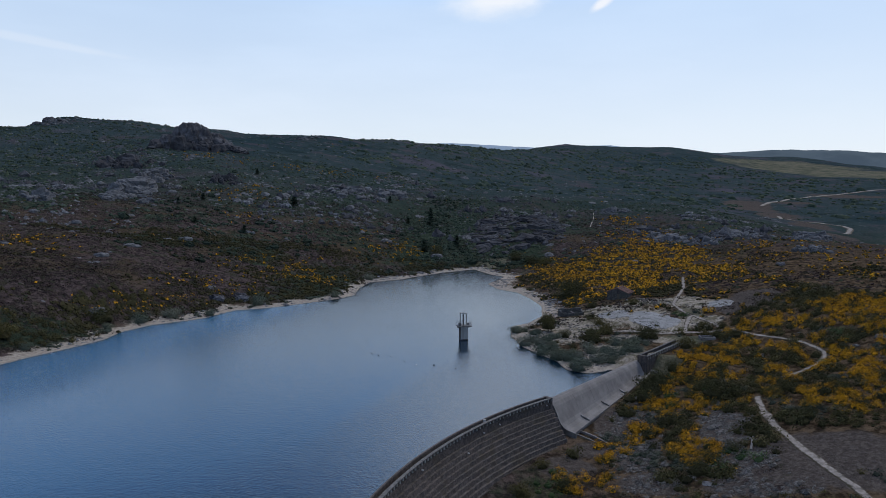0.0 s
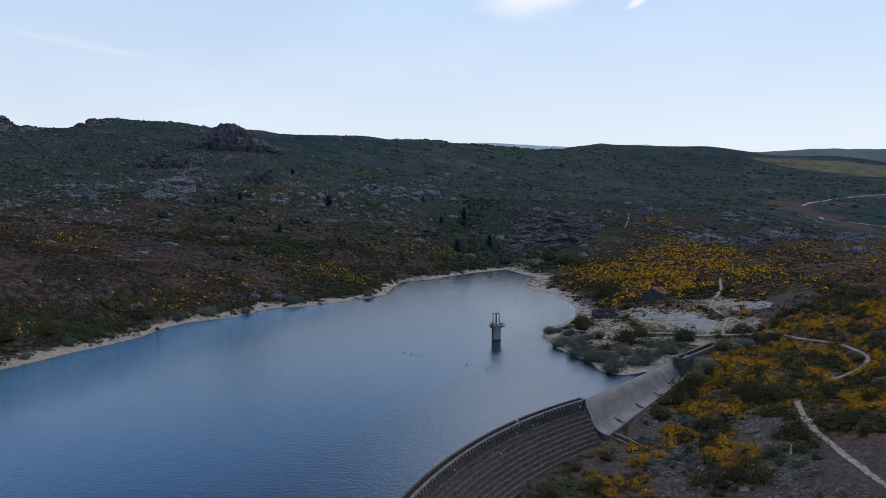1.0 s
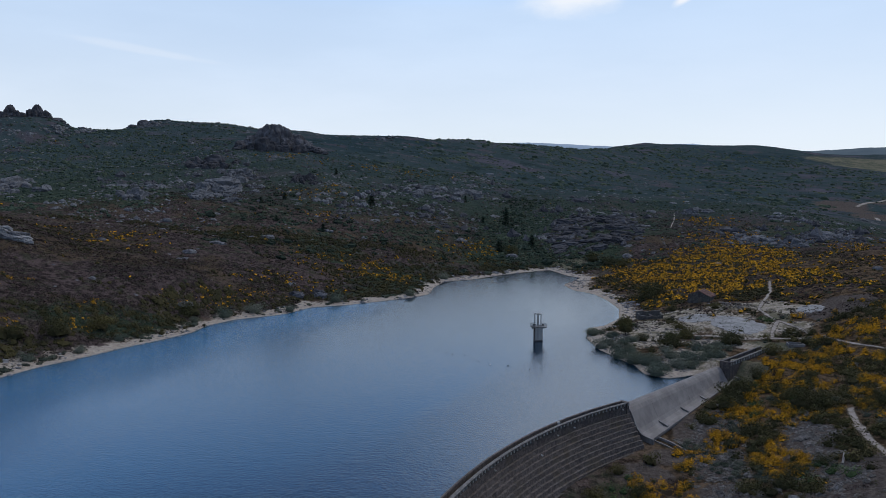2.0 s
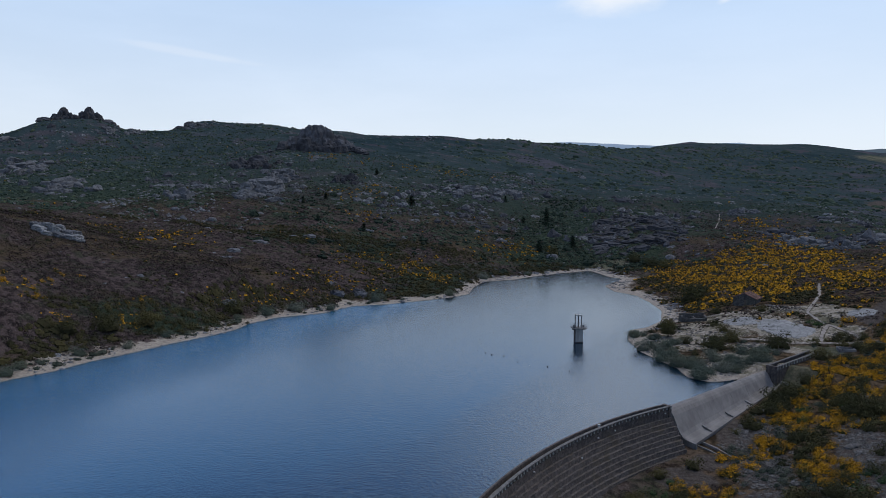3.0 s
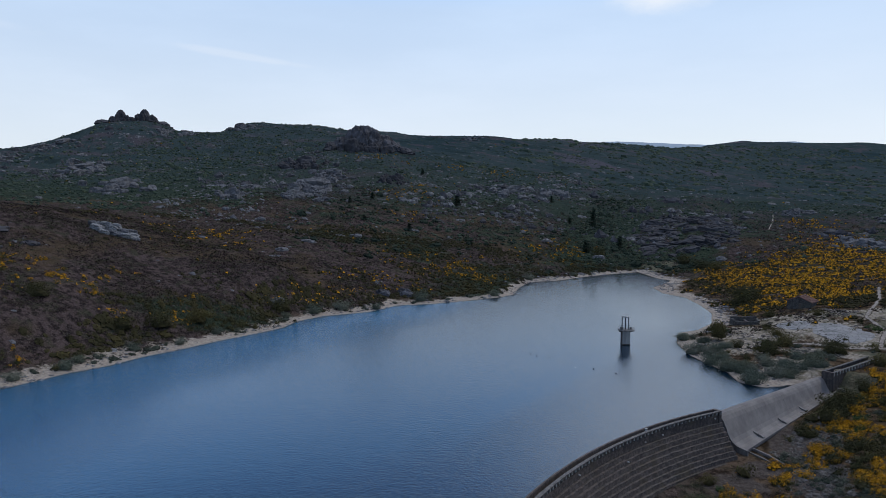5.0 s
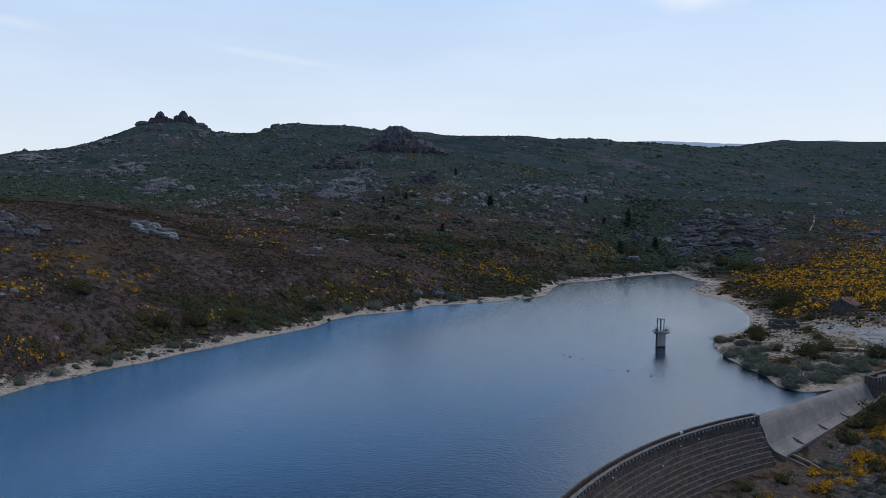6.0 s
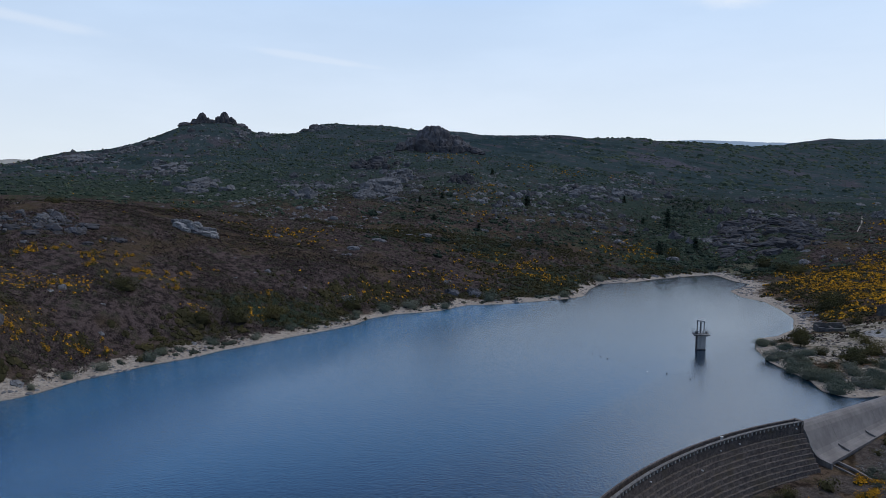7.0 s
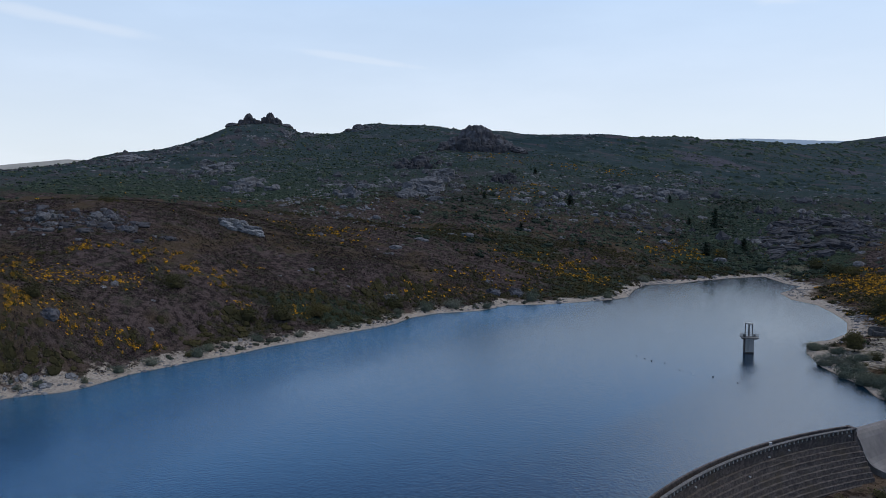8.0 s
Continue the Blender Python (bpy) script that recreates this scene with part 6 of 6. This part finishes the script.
for k, (x, y, w, h) in enumerate(OUTCROPS):
    r = random.Random(300 + k)
    dark = k in (2, 5, 6, 7, 16)
    ob = thing("rock_outcrop", (x, y, float(ground_z(x, y))), "dark weathered granite outcrop on the hillside" if dark else "cracked grey granite outcrop on the hillside", "rock",
               "granite outcrops", turn=math.degrees(math.atan2(y, x)) - 90)
    inv = ob.matrix_world.inverted()
    spur = k in (5, 6, 7)
    if k == 4:   # a bare whaleback split into long parallel slabs
        for j in range(12):
            row, col = j // 4, j % 4
            me = rock_mesh("slab", (r.uniform(5.0, 7.0), r.uniform(2.4, 3.2), r.uniform(2.4, 3.2)), 700 + j, 3, 1, 0.66)
            me.materials.append(GRANITE_PALE if j % 3 else GRANITE)
            piece = new("slab", me)
            piece.parent = ob
            u, v = -6.5 + 4.2 * col + 1.3 * row + r.uniform(-0.7, 0.7), 4.0 - 2.6 * row - 0.9 * col
            p = ob.matrix_world @ Vector((u, v, 0))
            lift = (1.9, 1.2, 0.2)[row] * (0.55, 1.0, 0.9, 0.3)[col]
            piece.matrix_basis = pose(u, v, float(ground_z(p.x, p.y)) - ob.location.z + lift - 0.3, 16, 12, -20 + r.uniform(-7, 7))
        continue
    for j in range(64 if spur else 34):
        u, v = (r.uniform(-0.5, 0.5), r.uniform(-1.5, 0.8)) if spur else (0, 0) if j == 0 else (r.gauss(0, 0.3), r.uniform(-0.9, 0.6))
        q = r.uniform(0.07, 0.24) if spur else r.uniform(0.4, 0.55) if j == 0 else r.uniform(0.08, 0.30)
        p = ob.matrix_world @ Vector((u * w, v * w, 0))
        long, flat = (1.5, 0.5) if spur else (1.0, 1.0)
        me = rock_mesh("rock", (w * q * long * r.uniform(0.9, 1.35), w * q * r.uniform(0.6, 0.95), flat * h * (0.14 + q * 1.5) * r.uniform(0.7, 1.2)), 900 + 70 * k + j, 3 if w * q > 4.5 else 2, 1, 0.72)
        me.materials.append(GRANITE_DARK if dark else GRANITE)
        piece = new("rock", me)
        piece.parent = ob
        piece.matrix_basis = pose(u * w, v * w, float(ground_z(p.x, p.y)) - ob.location.z - 0.06 * h, r.uniform(-14, 14), r.uniform(-18, 18), r.gauss(28, 18) if spur else r.gauss(20, 50))
# broad bare granite pavements beside the tracks, flush with the ground
def pavement(x, y, half_long, half_wide, turn, seed, label):
    rows, cols = 34, 56
    out = []
    for i in range(rows):
        for j in range(cols):
            r, t = i / (rows - 1), 2 * math.pi * j / (cols - 1)
            q = r * (1 + 0.55 * float(fbm(math.cos(t) * 9 + seed, math.sin(t) * 9, 7, 3, seed)))
            u, v = math.cos(t) * q * half_wide, math.sin(t) * q * half_long
            c, s_ = math.cos(radians(turn)), math.sin(radians(turn))
            out.append((x + u * c - v * s_, y + u * s_ + v * c, 0.34 * (1 - r ** 5) - 0.12))
    out = np.array(out)
    out[:, 2] += ground_z(out[:, 0], out[:, 1]) + 0.35 * np.abs(fbm(out[:, 0], out[:, 1], 5, 3, 71)) * (out[:, 2] > 0)
    ob = new("granite_pavement", raw_mesh("granite_pavement", out, grid_faces(rows, cols), GRANITE_PALE))
    tagged(ob, label, "rock", "bare granite slabs")


pavement(72.0, 238.5, 13.5, 8.5, -17, 3, "broad pale cracked granite slab, flush with the ground")
pavement(62.0, 252.0, 6.0, 6.5, -14, 11, "small grey granite slab in thin grass")
pavement(99.5, 249.5, 5.5, 4.5, -22, 19, "pale granite slab beside the dirt track")


# tors on the skyline: a few massive rounded lumps with fallen blocks round them
def tor(x, y, lumps, label, seed, turn):
    z = float(ground_z(x, y))
    ob = thing("rock_tor", (x, y, z), label, "rock", "tors on the skyline", turn=turn)
    r = random.Random(seed)

    def block(u, v, w, d, h, detail, taper):
        me = rock_mesh("block", (w, d, h / 0.78), seed + len(ob.children), detail, 1, 0.3, taper)
        me.materials.append(GRANITE_DARK)
        b = new("block", me)
        b.parent = ob
        p = ob.matrix_world @ Vector((u, v, 0))
        b.matrix_basis = pose(u, v, min(0.0, float(ground_z(p.x, p.y)) - z), 0, 0, r.uniform(-25, 25))

    for u, v, w, h, taper in lumps:
        block(u, v, w, w * 0.8, h, 4, taper)
        for k in range(4):
            q = r.uniform(0.22, 0.42)
            block(u + r.uniform(-0.55, 0.55) * w, v - r.uniform(0.2, 0.55) * w, w * q, w * q * 0.8, h * q * r.uniform(0.9, 1.5), 3, 0.1)


tor(-535, 724, [(-32, 0, 20, 4, 0.3), (-21, 2, 18, 7, 0.4), (-13, 0, 17, 13, 0.42), (-3, 1, 18, 5, 0.3), (7, 2, 18, 9.5, 0.4), (12, 0, 18, 15.5, 0.5), (19, 2, 18, 8, 0.45), (29, 0, 20, 4, 0.3)],
    "twin granite pinnacles on the summit", 500, 36)
tor(-260, 735, [(-30, 0, 26, 8, 0.3), (-21, 1, 30, 14, 0.3), (-11, 2, 32, 21, 0.5), (0, 0, 46, 26, 0.45), (9, -2, 36, 23, 0.5), (20, 0, 34, 17, 0.35), (31, 1, 30, 10, 0.3), (42, 0, 24, 5, 0.2)], "dark granite crag standing out of the slope", 560, 19)
tor(-488, 880, [(-10, 0, 22, 5, 0.3), (4, 0, 26, 8, 0.5), (16, 0, 22, 4, 0.3)], "low granite knoll on the ridge", 640, 29)

# ---- bushes and trees ----
def foliage_mesh(name, rng, n, size, lobes, wide, tall, material):
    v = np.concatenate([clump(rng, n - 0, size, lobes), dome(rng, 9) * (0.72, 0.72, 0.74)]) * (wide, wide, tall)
    # the dome inside the crown is flagged for painted shade
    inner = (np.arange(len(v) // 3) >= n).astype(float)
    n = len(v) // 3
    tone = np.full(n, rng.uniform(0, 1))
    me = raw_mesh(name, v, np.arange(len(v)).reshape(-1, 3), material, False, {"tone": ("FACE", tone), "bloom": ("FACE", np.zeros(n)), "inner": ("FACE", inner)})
    return me


def limb(bm, a, b, r0, r1, sides=6):
    a, b = Vector(a), Vector(b)
    m = (b - a).to_track_quat("Z", "Y").to_matrix().to_4x4()
    loft(bm, [[tuple(a.lerp(b, u) + m.to_3x3() @ Vector((math.cos(t) * r, math.sin(t) * r, 0))) for t in np.linspace(0, 2 * math.pi, sides, endpoint=False)]
              for u, r in ((0, r0), (0.5, (r0 + r1) / 2), (1, r1))])


def make_bush(name, seed, material, label, category, group, tall):
    r = np.random.default_rng(seed)
    ob = thing(name, (0, 0, -500), label, category, group)
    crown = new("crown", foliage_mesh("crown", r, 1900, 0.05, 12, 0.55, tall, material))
    crown.parent = ob
    for k in range(3):
        a = k * 2.1 + 0.3
        bm = bmesh.new()
        limb(bm, (0.05 * math.cos(a), 0.05 * math.sin(a), -0.08), (0.3 * math.cos(a), 0.3 * math.sin(a), 0.3 * tall), 0.022, 0.008, 5)
        part("stem", bm, BARK, ob)
    return ob


def make_pine(seed, label, group):
    """A conifer one unit high and about half a unit wide."""
    r = random.Random(seed)
    rr = np.random.default_rng(seed)
    ob = thing("pine", (0, 0, -500), label, "tree", group)
    bm = bmesh.new()
    limb(bm, (0, 0, -0.05), (r.uniform(-0.02, 0.02), 0, 0.97), 0.028, 0.004, 7)
    tri = []
    for k in range(34):
        u = 0.10 + 0.86 * k / 33
        reach = (0.27 * (1 - u) ** 0.75 + 0.02) * r.uniform(0.7, 1.15)
        a = k * 2.4 + r.uniform(-0.4, 0.4)
        tip = Vector((math.cos(a) * reach, math.sin(a) * reach, u - 0.04))
        limb(bm, (0, 0, u), tip, 0.008, 0.003, 4)
        for j in range(16):
            q = rr.uniform(0.15, 1.08)
            c = np.array([tip.x * q, tip.y * q, u - 0.04 * q]) + rr.normal(0, 0.020, 3)
            tri.append(c + rr.normal(0, 0.048, (3, 3)) * (1, 1, 0.6))
    part("trunk", bm, BARK, ob)
    v = np.concatenate(tri)
    n = len(v) // 3
    crown = new("crown", raw_mesh("crown", v, np.arange(len(v)).reshape(-1, 3), PINE, False, {"tone": ("FACE", np.zeros(n)), "bloom": ("FACE", np.zeros(n))}))
    crown.parent = ob
    return ob


def make_tree(label, wide, tall):
    r = np.random.default_rng(91)
    ob = thing("tree", (0, 0, -500), label, "tree")
    bm = bmesh.new()
    limb(bm, (0, 0, -0.3), (0.1, 0, tall * 0.42), 0.22, 0.14, 8)
    for k in range(6):
        a = k * 1.05
        limb(bm, (0.1, 0, tall * 0.38), (math.cos(a) * wide * 0.3, math.sin(a) * wide * 0.3, tall * (0.55 + 0.05 * (k % 3))), 0.11, 0.04, 6)
    part("trunk", bm, BARK, ob)
    crown = new("crown", foliage_mesh("crown", r, 1500, 0.075, 11, wide * 0.55, tall * 0.72, BROOM))
    crown.location.z = tall * 0.2
    crown.parent = ob
    return ob


def plant(kinds, spots, rng, grow=1.0, squash=1.0):
    for k, spot in enumerate(spots):
        base = kinds[k % len(kinds)]
        x, y, w = spot[:3]
        size = w * grow
        tall = spot[3] if len(spot) > 3 else size * squash * rng.uniform(0.85, 1.15)
        m = pose(x, y, float(ground_z(x, y)), 0, 0, rng.uniform(0, 360)) @ Matrix.Diagonal((size, size, tall, 1))
        if k < len(kinds):
            base.matrix_basis = m
        else:
            ob = copy_thing(base, m)
            ob.matrix_basis = m


plant_rng = np.random.default_rng(23)
# the willows on the point grow into one low belt
WILLOWS += [(x + plant_rng.uniform(-1, 4.5), y + plant_rng.uniform(-1.5, 5), w * plant_rng.uniform(0.5, 0.8)) for x, y, w in WILLOWS if x > 20 for _ in range(3)]
plant([make_bush("willow_bush", 40 + k, WILLOW, "grey-green willow bush at the water's edge", "bush", "willows along the shore", 0.75) for k in range(4)], WILLOWS, plant_rng, 0.92, 0.68)
plant([make_bush("broom_bush", 60 + k, BROOM, "large dark green broom bush", "bush", "large dark bushes", 0.8) for k in range(4)], BUSHES, plant_rng, 0.95, 0.72)
plant([make_pine(80 + k, "small dark conifer on the heath", "scattered conifers") for k in range(3)], [(x, y, w * 1.9, h * 1.1) for x, y, w, h in PINES], plant_rng)
x, y, w, h = SHORE_TREES[0]
make_tree("round grey-green tree on the rocky point", w, h * 1.1).matrix_basis = pose(x, y, float(ground_z(x, y)), 0, 0, 40)


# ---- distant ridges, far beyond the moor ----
# distance haze painted as a faint bluish glow on the ridges
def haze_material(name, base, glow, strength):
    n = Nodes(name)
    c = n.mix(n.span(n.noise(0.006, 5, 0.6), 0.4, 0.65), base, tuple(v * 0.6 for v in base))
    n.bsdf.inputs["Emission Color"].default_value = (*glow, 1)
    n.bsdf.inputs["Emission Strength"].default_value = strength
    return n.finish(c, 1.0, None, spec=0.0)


def ridge(name, line, depth, material, label, rough=4.0):
    """A far ridge: crest line of (x, y, z), falling away on both sides."""
    pts = [Vector(p) for p in line]
    crest = []
    for a, b in zip(pts[:-1], pts[1:]):
        crest += [a.lerp(b, k / 14) for k in range(14)]
    crest.append(pts[-1])
    verts = []
    for k, p in enumerate(crest):
        out = Vector((p.x, p.y, 0)).normalized()
        for j, (u, drop) in enumerate(((-1.0, 1.0), (-0.6, 0.55), (-0.3, 0.24), (-0.1, 0.06), (0, 0), (0.4, 0.5), (1.0, 1.0))):
            q = p + out * depth * u
            verts.append((q.x, q.y, p.z - drop * (p.z + 40) + rough * float(fbm(q.x, q.y, 60, 4, 9)) * (1 if drop < 0.99 else 0)))
    tagged(new(name, raw_mesh(name, verts, grid_faces(len(crest), 7), material, True)), label, "hills", kind="structure")


HAZE_NEAR = haze_material("hazy_moor", (0.05, 0.055, 0.05), (0.035, 0.055, 0.085), 1.0)
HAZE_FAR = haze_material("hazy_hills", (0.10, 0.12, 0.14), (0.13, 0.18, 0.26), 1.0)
# sunlight on this ridge is painted in with the haze
SUNLIT_FAR = haze_material("sunlit_hazy_moor", (0.20, 0.19, 0.17), (0.10, 0.11, 0.12), 1.0)
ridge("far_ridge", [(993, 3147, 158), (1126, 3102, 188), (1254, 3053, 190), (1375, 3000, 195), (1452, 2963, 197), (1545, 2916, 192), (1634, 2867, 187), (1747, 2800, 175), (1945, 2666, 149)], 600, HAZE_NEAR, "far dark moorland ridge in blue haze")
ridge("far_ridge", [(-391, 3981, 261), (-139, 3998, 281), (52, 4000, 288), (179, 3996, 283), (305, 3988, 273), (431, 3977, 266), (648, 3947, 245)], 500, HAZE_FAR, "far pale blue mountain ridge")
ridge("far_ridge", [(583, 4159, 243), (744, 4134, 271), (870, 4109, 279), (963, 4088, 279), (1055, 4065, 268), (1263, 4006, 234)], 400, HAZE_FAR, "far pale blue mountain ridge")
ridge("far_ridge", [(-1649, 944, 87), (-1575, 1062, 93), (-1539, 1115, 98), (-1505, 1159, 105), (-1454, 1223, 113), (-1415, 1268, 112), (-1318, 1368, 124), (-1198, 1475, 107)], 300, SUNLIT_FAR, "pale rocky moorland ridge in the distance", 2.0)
